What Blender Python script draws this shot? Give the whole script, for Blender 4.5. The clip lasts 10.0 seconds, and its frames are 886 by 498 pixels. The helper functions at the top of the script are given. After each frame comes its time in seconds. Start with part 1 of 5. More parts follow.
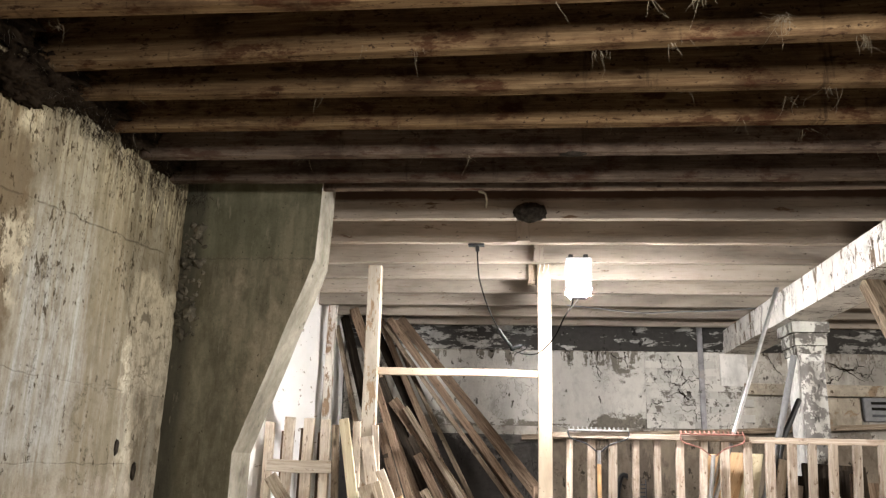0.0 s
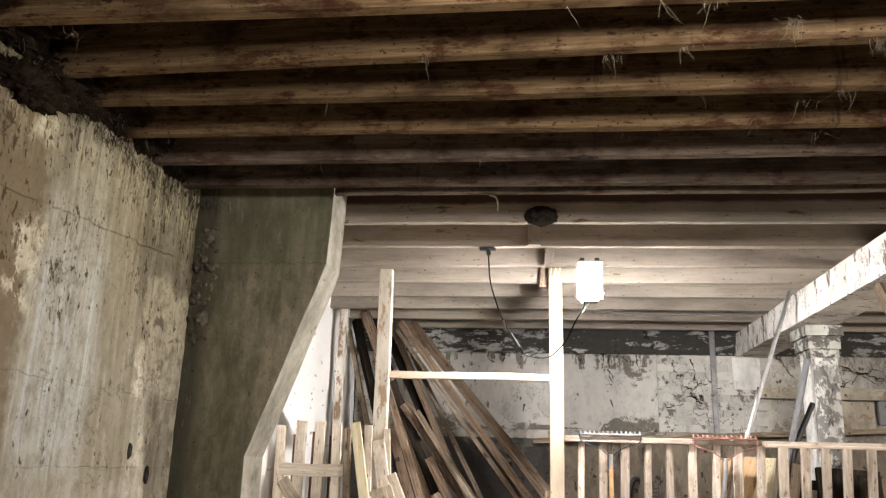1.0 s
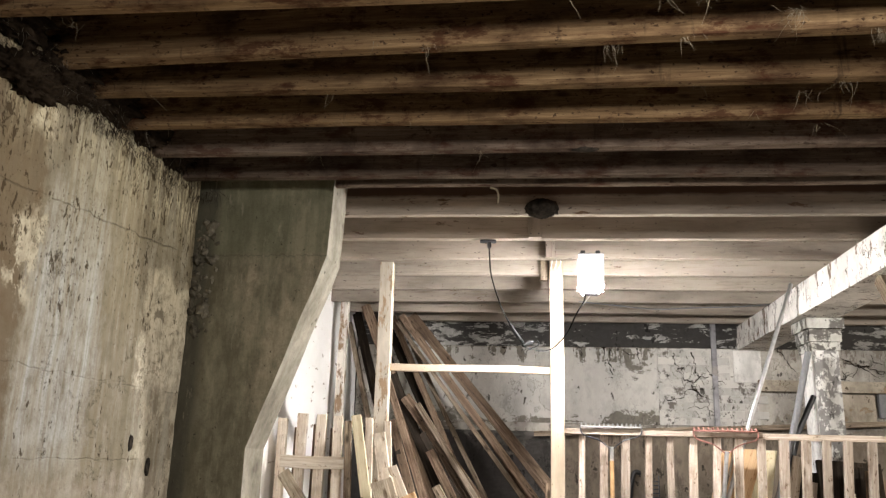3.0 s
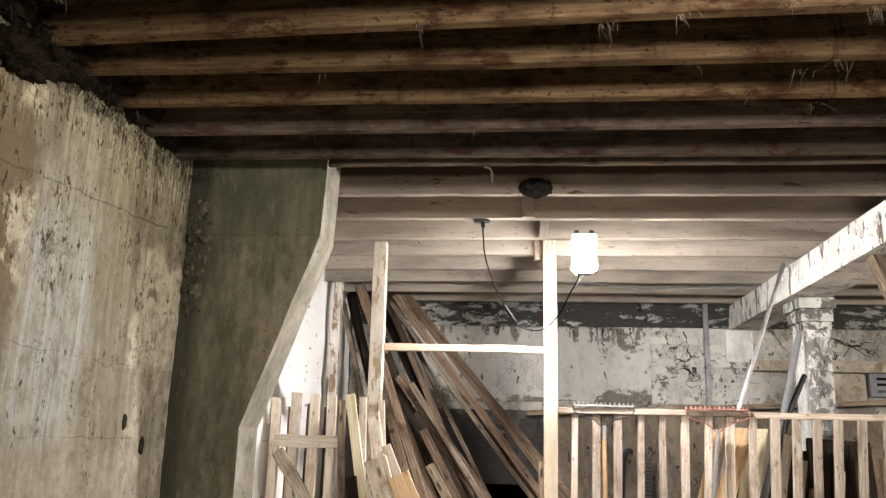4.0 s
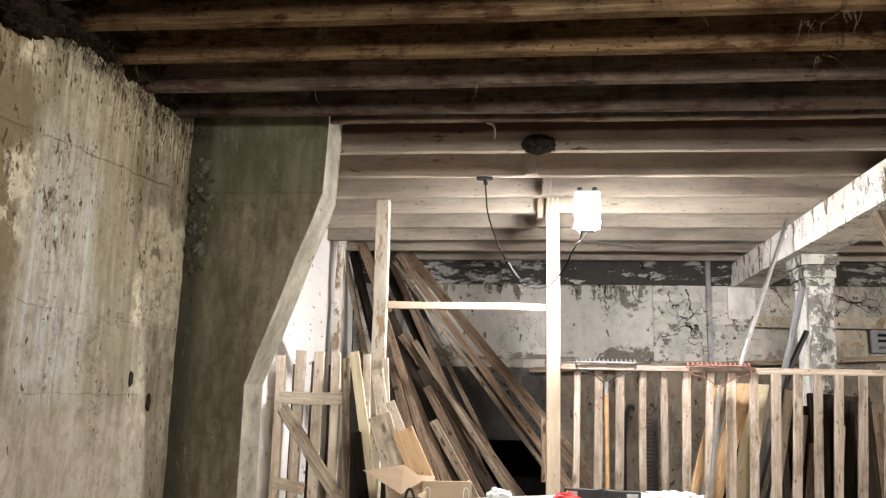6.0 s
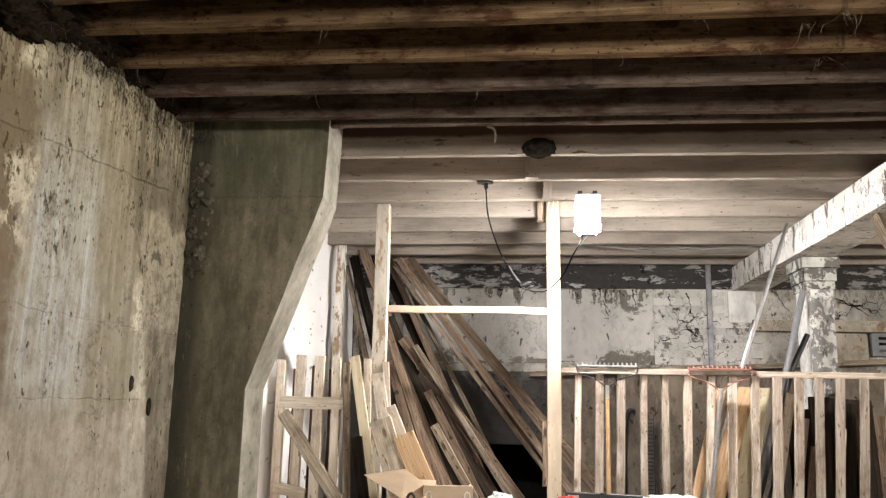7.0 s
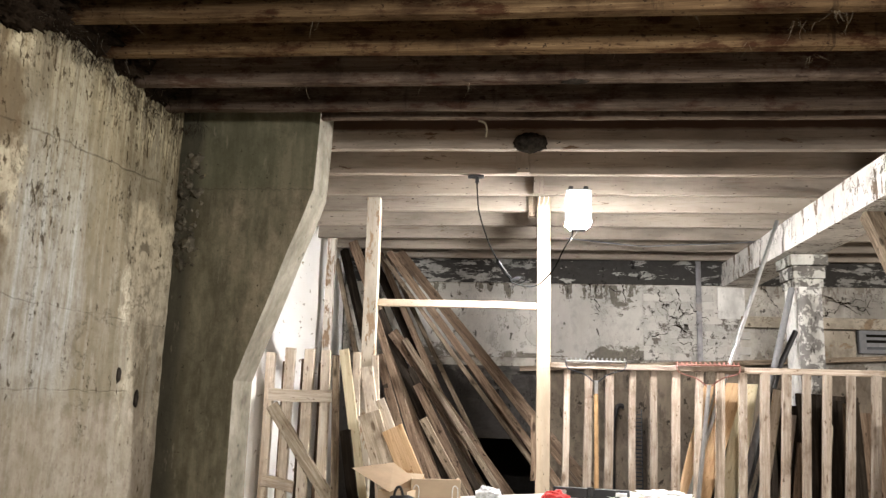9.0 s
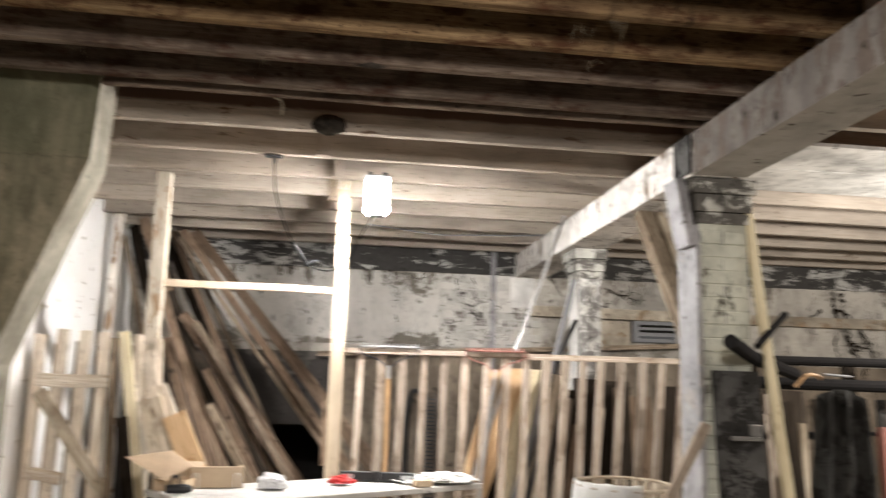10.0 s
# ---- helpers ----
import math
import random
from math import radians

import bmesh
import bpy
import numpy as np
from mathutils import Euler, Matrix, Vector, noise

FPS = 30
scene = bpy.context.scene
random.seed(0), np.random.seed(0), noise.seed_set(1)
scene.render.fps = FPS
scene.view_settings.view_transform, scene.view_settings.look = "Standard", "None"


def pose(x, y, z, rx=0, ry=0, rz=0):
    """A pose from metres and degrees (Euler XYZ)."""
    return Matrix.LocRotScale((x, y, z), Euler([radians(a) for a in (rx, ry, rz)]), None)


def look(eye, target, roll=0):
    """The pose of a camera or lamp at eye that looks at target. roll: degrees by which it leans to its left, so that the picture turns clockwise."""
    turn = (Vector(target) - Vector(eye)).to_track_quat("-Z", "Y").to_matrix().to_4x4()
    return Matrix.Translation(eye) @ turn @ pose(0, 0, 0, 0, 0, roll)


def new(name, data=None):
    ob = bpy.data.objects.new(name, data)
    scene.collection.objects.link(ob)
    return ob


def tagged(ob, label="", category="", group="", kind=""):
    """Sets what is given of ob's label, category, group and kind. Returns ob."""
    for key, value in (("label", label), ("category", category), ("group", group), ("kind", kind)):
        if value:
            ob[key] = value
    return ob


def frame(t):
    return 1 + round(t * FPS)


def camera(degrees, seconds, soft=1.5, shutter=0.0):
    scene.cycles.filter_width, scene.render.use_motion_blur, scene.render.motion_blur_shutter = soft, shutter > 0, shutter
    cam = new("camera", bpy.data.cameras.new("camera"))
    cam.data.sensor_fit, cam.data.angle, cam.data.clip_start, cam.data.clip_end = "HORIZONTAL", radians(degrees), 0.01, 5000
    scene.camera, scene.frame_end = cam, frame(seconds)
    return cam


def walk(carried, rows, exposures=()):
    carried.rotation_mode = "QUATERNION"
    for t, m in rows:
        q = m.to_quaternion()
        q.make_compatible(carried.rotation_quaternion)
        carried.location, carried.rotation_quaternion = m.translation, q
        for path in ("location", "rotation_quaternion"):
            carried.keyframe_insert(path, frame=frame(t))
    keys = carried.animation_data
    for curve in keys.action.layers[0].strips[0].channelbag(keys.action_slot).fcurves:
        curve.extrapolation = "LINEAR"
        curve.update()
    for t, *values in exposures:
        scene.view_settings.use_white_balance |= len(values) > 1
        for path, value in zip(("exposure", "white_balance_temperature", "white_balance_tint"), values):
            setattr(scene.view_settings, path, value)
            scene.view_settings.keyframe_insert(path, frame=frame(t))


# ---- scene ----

# ---- camera and its walk ----
cam = camera(57.28, 10.0, soft=1.3, shutter=0.5)
PATH = [
    (0.0, 0.003, -0.013, 1.418, 105.015, -1.514, 5.360),
    (0.5, 0.000, -0.019, 1.417, 105.205, -1.486, 5.721),
    (1.0, 0.001, -0.018, 1.423, 105.189, -1.609, 6.120),
    (1.5, 0.004, -0.012, 1.419, 105.116, -1.610, 6.286),
    (2.0, 0.002, -0.013, 1.414, 104.942, -1.565, 6.431),
    (3.5, 0.004, -0.009, 1.415, 104.512, -1.584, 5.965),
    (4.0, 0.002, -0.005, 1.411, 103.418, -1.519, 5.755),
    (4.5, -0.000, 0.003, 1.400, 101.883, -1.503, 5.753),
    (5.0, -0.003, 0.012, 1.392, 100.407, -1.561, 5.916),
    (6.5, 0.000, 0.000, 1.400, 100.802, -1.179, 5.975),
    (7.0, -0.007, 0.006, 1.394, 100.937, -1.159, 5.967),
    (7.5, -0.005, 0.006, 1.395, 100.715, -1.204, 5.925),
    (8.0, 0.004, 0.007, 1.393, 100.726, -1.261, 5.753),
    (8.5, -0.004, 0.009, 1.396, 100.725, -1.353, 5.778),
    (9.0, 0.001, 0.011, 1.396, 100.516, -1.577, 5.296),
    (9.5, 0.034, 0.016, 1.388, 100.441, -1.677, 1.223),
    (10.0, 0.093, 0.041, 1.393, 99.895, -1.424, -8.101),
]
walk(cam, [(t, pose(x, y, z, rx, ry, rz)) for t, x, y, z, rx, ry, rz in PATH])

# ---- world and lights ----
world = bpy.data.worlds.new("cellar_air")
scene.world = world
world.use_nodes = True
world.node_tree.nodes["Background"].inputs[0].default_value = (0.9, 0.85, 0.75, 1)
world.node_tree.nodes["Background"].inputs[1].default_value = 0.02


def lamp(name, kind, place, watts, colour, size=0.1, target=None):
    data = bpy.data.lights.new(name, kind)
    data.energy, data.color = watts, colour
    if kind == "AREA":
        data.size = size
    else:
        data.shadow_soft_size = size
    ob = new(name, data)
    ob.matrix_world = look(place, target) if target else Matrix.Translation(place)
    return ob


LENS_GLOW, DIFFUSER_GLOW = 2550.0, 42.0
# Two unseen lamps, assumed from how the joists and next bay are lit.
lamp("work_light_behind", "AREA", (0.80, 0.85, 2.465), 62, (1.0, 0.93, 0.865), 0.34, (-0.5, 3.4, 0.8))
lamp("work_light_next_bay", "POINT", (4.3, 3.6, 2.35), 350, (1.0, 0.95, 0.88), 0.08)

# ---- materials ----


class Nodes:
    """A small builder of node materials in object space."""

    def __init__(self, name, rough=0.8, metal=0.0):
        self.mat = bpy.data.materials.new(name)
        self.mat.use_nodes = True
        self.t = self.mat.node_tree
        self.bsdf = self.t.nodes["Principled BSDF"]
        self.bsdf.inputs["Roughness"].default_value = rough
        self.bsdf.inputs["Metallic"].default_value = metal
        self.bsdf.inputs["Specular IOR Level"].default_value = 0.5 if rough < 0.7 else 0.0
        self.coord = self.t.nodes.new("ShaderNodeTexCoord").outputs["Object"]
        self.info = self.t.nodes.new("ShaderNodeObjectInfo")

    def link(self, a, b):
        self.t.links.new(a, b)

    def space(self, scale, shift=True):
        m = self.t.nodes.new("ShaderNodeMapping")
        m.inputs["Scale"].default_value = scale
        self.link(self.coord, m.inputs["Vector"])
        if shift:
            mul = self.math("MULTIPLY", self.info.outputs["Random"], 37.0)
            comb = self.t.nodes.new("ShaderNodeCombineXYZ")
            for k in range(3):
                self.link(mul, comb.inputs[k])
            self.link(comb.outputs[0], m.inputs["Location"])
        return m.outputs[0]

    def math(self, op, a, b=0.0, c=0.0):
        n = self.t.nodes.new("ShaderNodeMath")
        n.operation = op
        for k, v in enumerate((a, b, c)):
            if isinstance(v, (int, float)):
                n.inputs[k].default_value = v
            else:
                self.link(v, n.inputs[k])
        return n.outputs[0]

    def noise(self, vec, scale, detail=4.0, rough=0.6, twist=0.0):
        n = self.t.nodes.new("ShaderNodeTexNoise")
        n.inputs["Scale"].default_value = scale
        n.inputs["Detail"].default_value = detail
        n.inputs["Roughness"].default_value = rough
        n.inputs["Distortion"].default_value = twist
        self.link(vec, n.inputs["Vector"])
        return n.outputs["Fac"]

    def cells(self, vec, scale, feature="DISTANCE_TO_EDGE"):
        n = self.t.nodes.new("ShaderNodeTexVoronoi")
        n.feature = feature
        n.inputs["Scale"].default_value = scale
        self.link(vec, n.inputs["Vector"])
        return n.outputs["Distance"]

    def step(self, fac, low, high, a=0.0, b=1.0):
        n = self.t.nodes.new("ShaderNodeMapRange")
        self.link(fac, n.inputs["Value"])
        for k, v in (("From Min", low), ("From Max", high), ("To Min", a), ("To Max", b)):
            n.inputs[k].default_value = v
        return n.outputs["Result"]

    def ramp(self, fac, *stops):
        n = self.t.nodes.new("ShaderNodeValToRGB")
        e = n.color_ramp.elements
        while len(e) < len(stops):
            e.new(0.5)
        for k, (p, c) in enumerate(stops):
            e[k].position, e[k].color = p, (*c, 1)
        self.link(fac, n.inputs["Fac"])
        return n.outputs["Color"]

    def mix(self, fac, a, b, blend="MIX"):
        n = self.t.nodes.new("ShaderNodeMix")
        n.data_type, n.blend_type = "RGBA", blend
        for k, v in ((0, fac), (6, a), (7, b)):
            if isinstance(v, (int, float)):
                n.inputs[k].default_value = v
            elif isinstance(v, tuple):
                n.inputs[k].default_value = (*v, 1)
            else:
                self.link(v, n.inputs[k])
        return n.outputs[2]

    def axis(self, k):
        s = self.t.nodes.new("ShaderNodeSeparateXYZ")
        self.link(self.coord, s.inputs[0])
        return s.outputs[k]

    def done(self, colour, height=None, bump=0.4, dist=0.01, rough=None):
        self.link(colour, self.bsdf.inputs["Base Color"])
        if rough is not None:
            self.link(rough, self.bsdf.inputs["Roughness"])
        if height is not None:
            b = self.t.nodes.new("ShaderNodeBump")
            b.inputs["Strength"].default_value = bump
            b.inputs["Distance"].default_value = dist
            self.link(height, b.inputs["Height"])
            self.link(b.outputs[0], self.bsdf.inputs["Normal"])
        return self.mat


def wood(name, dark, mid, light, stain=(0.02, 0.014, 0.008), stains=0.5, vary=0.35, rough=0.8, bump=0.35, damp=0.0):
    """Sawn timber with its grain along local x; damp: how strong the old red-brown water stains and drips are."""
    n = Nodes(name, rough)
    grain = n.noise(n.space((1.2, 22, 22)), 2.0, 7, 0.7, 0.8)
    fine = n.noise(n.space((6, 170, 170)), 1.0, 3, 0.6)
    blot = n.noise(n.space((2.2, 4, 4)), 1.5, 7, 0.66)
    col = n.ramp(grain, (0.32, dark), (0.50, mid), (0.68, light))
    col = n.mix(n.step(fine, 0.40, 0.62, 0.0, 0.45), col, dark)
    spots = n.noise(n.space((9, 26, 26)), 1.7, 5, 0.65)
    col = n.mix(n.step(spots, 0.61, 0.66, 0.0, 0.85), col, stain)
    knots = n.cells(n.space((3.2, 9, 9)), 1.0, "F1")
    col = n.mix(n.step(knots, 0.07, 0.14, 0.85, 0.0), col, stain)
    col = n.mix(n.step(blot, 0.48, 0.66, 0.0, stains), col, stain)
    if damp:
        wet = n.noise(n.space((2.4, 5.0, 5.0)), 2.1, 9, 0.74)
        col = n.mix(n.step(wet, 0.52, 0.60, 0.0, damp), col, (0.045, 0.017, 0.010))
        drip = n.noise(n.space((11, 1.6, 1.6)), 1.3, 6, 0.66)
        col = n.mix(n.step(drip, 0.60, 0.69, 0.0, 0.8 * damp), col, (0.022, 0.014, 0.011))
        specks = n.noise(n.space((22, 30, 30)), 1.9, 4, 0.6)
        col = n.mix(n.step(specks, 0.635, 0.665, 0.0, damp), col, (0.025, 0.014, 0.010))
    tone = n.step(n.info.outputs["Random"], 0.0, 1.0, 1.0 - vary, 1.0 + vary)
    comb = n.t.nodes.new("ShaderNodeCombineColor")
    for k in range(3):
        n.link(tone, comb.inputs[k])
    col = n.mix(1.0, col, comb.outputs[0], "MULTIPLY")
    return n.done(col, n.math("ADD", grain, n.math("MULTIPLY", fine, 0.6)), bump, 0.005)


def painted_wood(name, paint, under, wear, dirt=(0.05, 0.04, 0.03), shade_above=None):
    """Limewashed timber, worn through along the grain; the last argument: local y above which a shadow is painted."""
    n = Nodes(name, 0.85)
    grain = n.noise(n.space((1.5, 24, 24)), 2.0, 7, 0.7, 0.5)
    patch = n.noise(n.space((2.0, 6, 6)), 2.0, 9, 0.72)
    soft = n.noise(n.space((0.9, 3, 3)), 1.7, 5, 0.6)
    body = n.mix(n.step(soft, 0.38, 0.66), paint, tuple(c * 0.60 for c in paint))
    col = n.mix(n.step(grain, 0.52, 0.70, 0.0, 0.45), body, under)
    col = n.mix(n.step(patch, wear, wear + 0.04), col, under)
    if shade_above is not None:
        rim = n.math("ADD", n.axis(1), n.math("MULTIPLY", patch, 0.05))
        # Upper face darkened: the thin joist's cast shadow put into the colour.
        col = n.mix(n.step(rim, shade_above, shade_above + 0.02, 0.0, 0.92), col, (0.055, 0.028, 0.018))
    spots = n.noise(n.space((13, 34, 34)), 1.7, 5, 0.65)
    col = n.mix(n.step(spots, 0.645, 0.68, 0.0, 0.9), col, dirt)
    return n.done(col, n.math("ADD", grain, n.step(patch, wear, wear + 0.05, 1.2, 0.0)), 0.4, 0.004)


def concrete_wall():
    n = Nodes("board_formed_concrete", 0.9)

    def times(*f):
        out = f[0]
        for g in f[1:]:
            out = n.math("MULTIPLY", out, g)
        return out

    def band(v, lo, hi, soft):
        return times(n.step(v, lo - soft, lo + soft), n.step(v, hi - soft, hi + soft, 1.0, 0.0))

    rag = n.noise(n.space((1, 1, 0.8), False), 4.5, 10, 0.72)
    rag2 = n.noise(n.space((1, 0.9, 1), False), 3.1, 10, 0.72)
    fine = n.noise(n.space((1, 34, 0.9), False), 1.5, 6, 0.6, 0.15)
    wide = n.noise(n.space((1, 8, 0.30), False), 1.7, 6, 0.6)
    big = n.noise(n.space((1, 1, 0.7), False), 1.9, 6, 0.62)
    grit = n.noise(n.space((1, 1, 1), False), 55.0, 6, 0.7)
    cloud = n.noise(n.space((1, 1, 1), False), 8.0, 8, 0.68)
    mott = n.noise(n.space((1, 1.3, 0.8), False), 15.0, 8, 0.72)
    ry = n.math("ADD", n.axis(1), n.math("MULTIPLY", n.math("SUBTRACT", rag, 0.5), 0.42))
    rz = n.math("ADD", n.axis(2), n.math("MULTIPLY", n.math("SUBTRACT", rag2, 0.5), 0.42))
    # grey-olive body with soft vertical runs
    col = n.ramp(wide, (0.36, (0.185, 0.158, 0.112)), (0.5, (0.275, 0.25, 0.198)), (0.62, (0.345, 0.325, 0.27)))
    col = n.mix(n.step(cloud, 0.42, 0.62, 0.0, 0.5), col, (0.21, 0.18, 0.125))
    col = n.mix(times(band(ry, 2.94, 3.26, 0.05), n.step(fine, 0.44, 0.60, 0.0, 0.6)), col, (0.215, 0.18, 0.125))
    # pale wash run down from the joists
    run = times(band(ry, 2.48, 2.93, 0.07), n.step(rz, 1.28, 1.50), n.step(rz, 2.05, 2.45, 1.0, 0.18))
    col = n.mix(times(run, n.step(fine, 0.40, 0.58, 0.2, 0.85)), col, (0.44, 0.445, 0.435))
    col = n.mix(times(run, n.step(wide, 0.50, 0.60, 0.0, 0.4)), col, (0.24, 0.20, 0.135))
    # brown bare part with a crust of old paint along its edge
    col = n.mix(times(n.step(ry, 2.42, 2.48, 1.0, 0.0), n.step(cloud, 0.38, 0.62, 0.95, 0.7)), col, (0.135, 0.10, 0.064))
    flake = n.noise(n.space((1, 1.3, 0.9), False), 7.5, 10, 0.74)
    crust = times(band(ry, 2.33, 2.49, 0.02), n.step(flake, 0.49, 0.52))
    col = n.mix(times(crust, n.math("MAXIMUM", band(rz, 1.88, 2.20, 0.03), band(rz, 2.46, 2.70, 0.03))), col, (0.48, 0.435, 0.345))
    # cream patch by the corner, a grey hole in it, fainter below
    patch = times(band(ry, 3.28, 3.82, 0.02), band(rz, 1.68, 2.19, 0.03), n.step(flake, 0.42, 0.46, 0.55, 1.0))
    col = n.mix(times(patch, n.step(fine, 0.35, 0.65, 0.98, 0.7)), col, (0.60, 0.545, 0.43))
    col = n.mix(times(band(ry, 3.36, 3.84, 0.03), band(rz, 1.20, 1.68, 0.06), n.step(flake, 0.47, 0.53, 0.1, 0.75)), col, (0.50, 0.45, 0.35))
    col = n.mix(times(band(ry, 3.41, 3.52, 0.008), band(rz, 2.00, 2.07, 0.008)), col, (0.235, 0.21, 0.165))
    # lime drips under the joist ends
    drips = n.noise(n.space((1, 30, 2.6), False), 1.6, 5, 0.65)
    head = times(n.step(n.axis(2), 2.36, 2.52), n.step(drips, 0.49, 0.54))
    col = n.mix(times(head, n.step(ry, 3.22, 3.36, 0.3, 0.9), n.step(rag2, 0.36, 0.46)), col, (0.60, 0.55, 0.41))
    # damp foot
    col = n.mix(times(n.step(rz, 1.26, 1.36, 0.6, 0.0), n.step(cloud, 0.36, 0.6, 1.0, 0.3)), col, (0.37, 0.32, 0.27))
    col = n.mix(n.step(grit, 0.52, 0.75, 0.0, 0.5), col, (0.17, 0.14, 0.10))
    col = n.mix(n.step(mott, 0.48, 0.64, 0.0, 0.5), col, (0.15, 0.125, 0.085))
    col = n.mix(n.step(n.axis(2), 1.7, 2.4, 0.0, 1.0), col, (0.96, 0.935, 0.83), "MULTIPLY")
    stain = n.noise(n.space((1, 1.5, 0.55), False), 2.7, 9, 0.7)
    col = n.mix(n.step(stain, 0.50, 0.64, 0.0, 0.55), col, (0.135, 0.112, 0.078))
    weep = n.noise(n.space((1, 26, 0.55), False), 1.2, 7, 0.66)
    col = n.mix(times(n.step(weep, 0.56, 0.66, 0.0, 0.5), n.step(n.axis(2), 1.9, 2.5, 0.3, 1.0)), col, (0.12, 0.095, 0.062))
    # bird dirt and pits, in swarms, thicker towards the joists
    swarm = n.math("ADD", n.step(n.axis(2), 1.6, 2.6, -0.03, 0.055), n.step(rag2, 0.38, 0.62, -0.06, 0.05))
    big_pits = n.step(n.math("ADD", n.noise(n.space((1, 1.7, 0.75), False), 24.0, 5, 0.62), swarm), 0.63, 0.655)
    small_pits = n.step(n.math("ADD", n.noise(n.space((1, 1.3, 0.9), False), 60.0, 5, 0.62), swarm), 0.635, 0.67)
    pits = n.math("MAXIMUM", big_pits, n.math("MULTIPLY", small_pits, 0.8))
    col = n.mix(n.math("MULTIPLY", pits, 0.86), col, (0.05, 0.035, 0.02))
    # ragged joints of the form boards and hair cracks
    wob = n.math("MULTIPLY", n.noise(n.space((1, 6, 1), False), 1.3, 6, 0.66), 0.05)
    lines = None
    for z, slope in ((2.31, 0.075), (1.69, 0.0), (1.39, 0.0)):
        d = n.math("ABSOLUTE", n.math("SUBTRACT", n.axis(2), n.math("ADD", wob, n.math("MULTIPLY_ADD", n.axis(1), slope, z - 3.0 * slope - 0.025))))
        one = n.step(d, 0.0, 0.005 if slope else 0.004, 0.75 if slope else 0.4, 0.0)
        lines = one if lines is None else n.math("MAXIMUM", lines, one)
    broken = times(lines, n.step(cloud, 0.42, 0.56))
    vein = n.math("ABSOLUTE", n.math("SUBTRACT", n.noise(n.space((1, 1, 1), False), 3.4, 8, 0.66), 0.5))
    hair = times(n.step(vein, 0.002, 0.006, 0.8, 0.0), n.step(big, 0.52, 0.60))
    broken = n.math("MAXIMUM", broken, hair)
    col = n.mix(n.math("MULTIPLY", broken, 0.7), col, (0.075, 0.06, 0.042))
    lift = n.math("ADD", n.math("MULTIPLY", grit, 0.5), n.math("MULTIPLY", patch, 0.5))
    lift = n.math("ADD", lift, n.math("MULTIPLY", n.math("ADD", pits, broken), -1.0))
    return n.done(col, lift, 0.7, 0.010)


def concrete_fin():
    n = Nodes("mossy_concrete", 0.85)
    big = n.noise(n.space((1.6, 1, 0.6), False), 2.8, 8, 0.68)
    streak = n.noise(n.space((10, 1, 0.5), False), 1.6, 7, 0.66)
    fine = n.noise(n.space((24, 1, 2.0), False), 1.6, 5, 0.66)
    grit = n.noise(n.space((1, 1, 1), False), 60.0, 6, 0.75)
    col = n.ramp(big, (0.36, (0.10, 0.092, 0.062)), (0.5, (0.19, 0.175, 0.122)), (0.62, (0.31, 0.272, 0.195)))
    col = n.mix(n.step(streak, 0.46, 0.66, 0.0, 0.42), col, (0.085, 0.075, 0.052))
    col = n.mix(n.step(fine, 0.52, 0.66, 0.0, 0.2), col, (0.30, 0.27, 0.20))
    mott = n.noise(n.space((1, 1, 0.8), False), 11.0, 8, 0.74)
    col = n.mix(n.step(mott, 0.47, 0.63, 0.0, 0.5), col, (0.085, 0.078, 0.055))
    upper = n.math("ADD", n.axis(2), n.math("MULTIPLY", fine, 0.05))
    col = n.mix(n.step(upper, 2.38, 2.43, 0.0, 0.45), col, (0.115, 0.125, 0.08))
    seam = n.step(n.math("ABSOLUTE", n.math("SUBTRACT", upper, 2.405)), 0.0, 0.005, 0.4, 0.0)
    col = n.mix(seam, col, (0.05, 0.045, 0.035))
    # Dark damp strip in the corner, with corner shade put into its colour.
    damp = n.math("SUBTRACT", n.axis(0), n.math("MULTIPLY", big, 0.22))
    col = n.mix(n.step(damp, -1.72, -1.66, 0.75, 0.0), col, (0.05, 0.048, 0.038))
    col = n.mix(n.step(grit, 0.5, 0.72, 0.0, 0.35), col, (0.06, 0.055, 0.04))
    scrape = n.noise(n.space((5, 1, 1.2), False), 6.0, 7, 0.7)
    col = n.mix(n.step(scrape, 0.60, 0.68, 0.0, 0.45), col, (0.30, 0.275, 0.21))
    pits = n.step(n.noise(n.space((1.2, 1, 0.8), False), 32.0, 5, 0.62), 0.665, 0.69, 0.0, 0.8)
    col = n.mix(pits, col, (0.035, 0.03, 0.022))
    return n.done(col, n.math("SUBTRACT", grit, pits), 0.4, 0.008)


def concrete_plain(name, a, b, c, scale=2.0):
    n = Nodes(name, 0.88)
    big = n.noise(n.space((1, 1, 1), False), scale, 6, 0.62)
    grit = n.noise(n.space((1, 1, 1), False), 50.0, 6, 0.7)
    col = n.ramp(big, (0.3, a), (0.5, b), (0.7, c))
    col = n.mix(n.step(grit, 0.5, 0.75, 0.0, 0.5), col, a)
    spots = n.noise(n.space((1, 1, 1), False), 14.0, 3, 0.5)
    col = n.mix(n.step(spots, 0.68, 0.73, 0.0, 0.7), col, tuple(v * 0.25 for v in a))
    return n.done(col, grit, 0.4, 0.008)


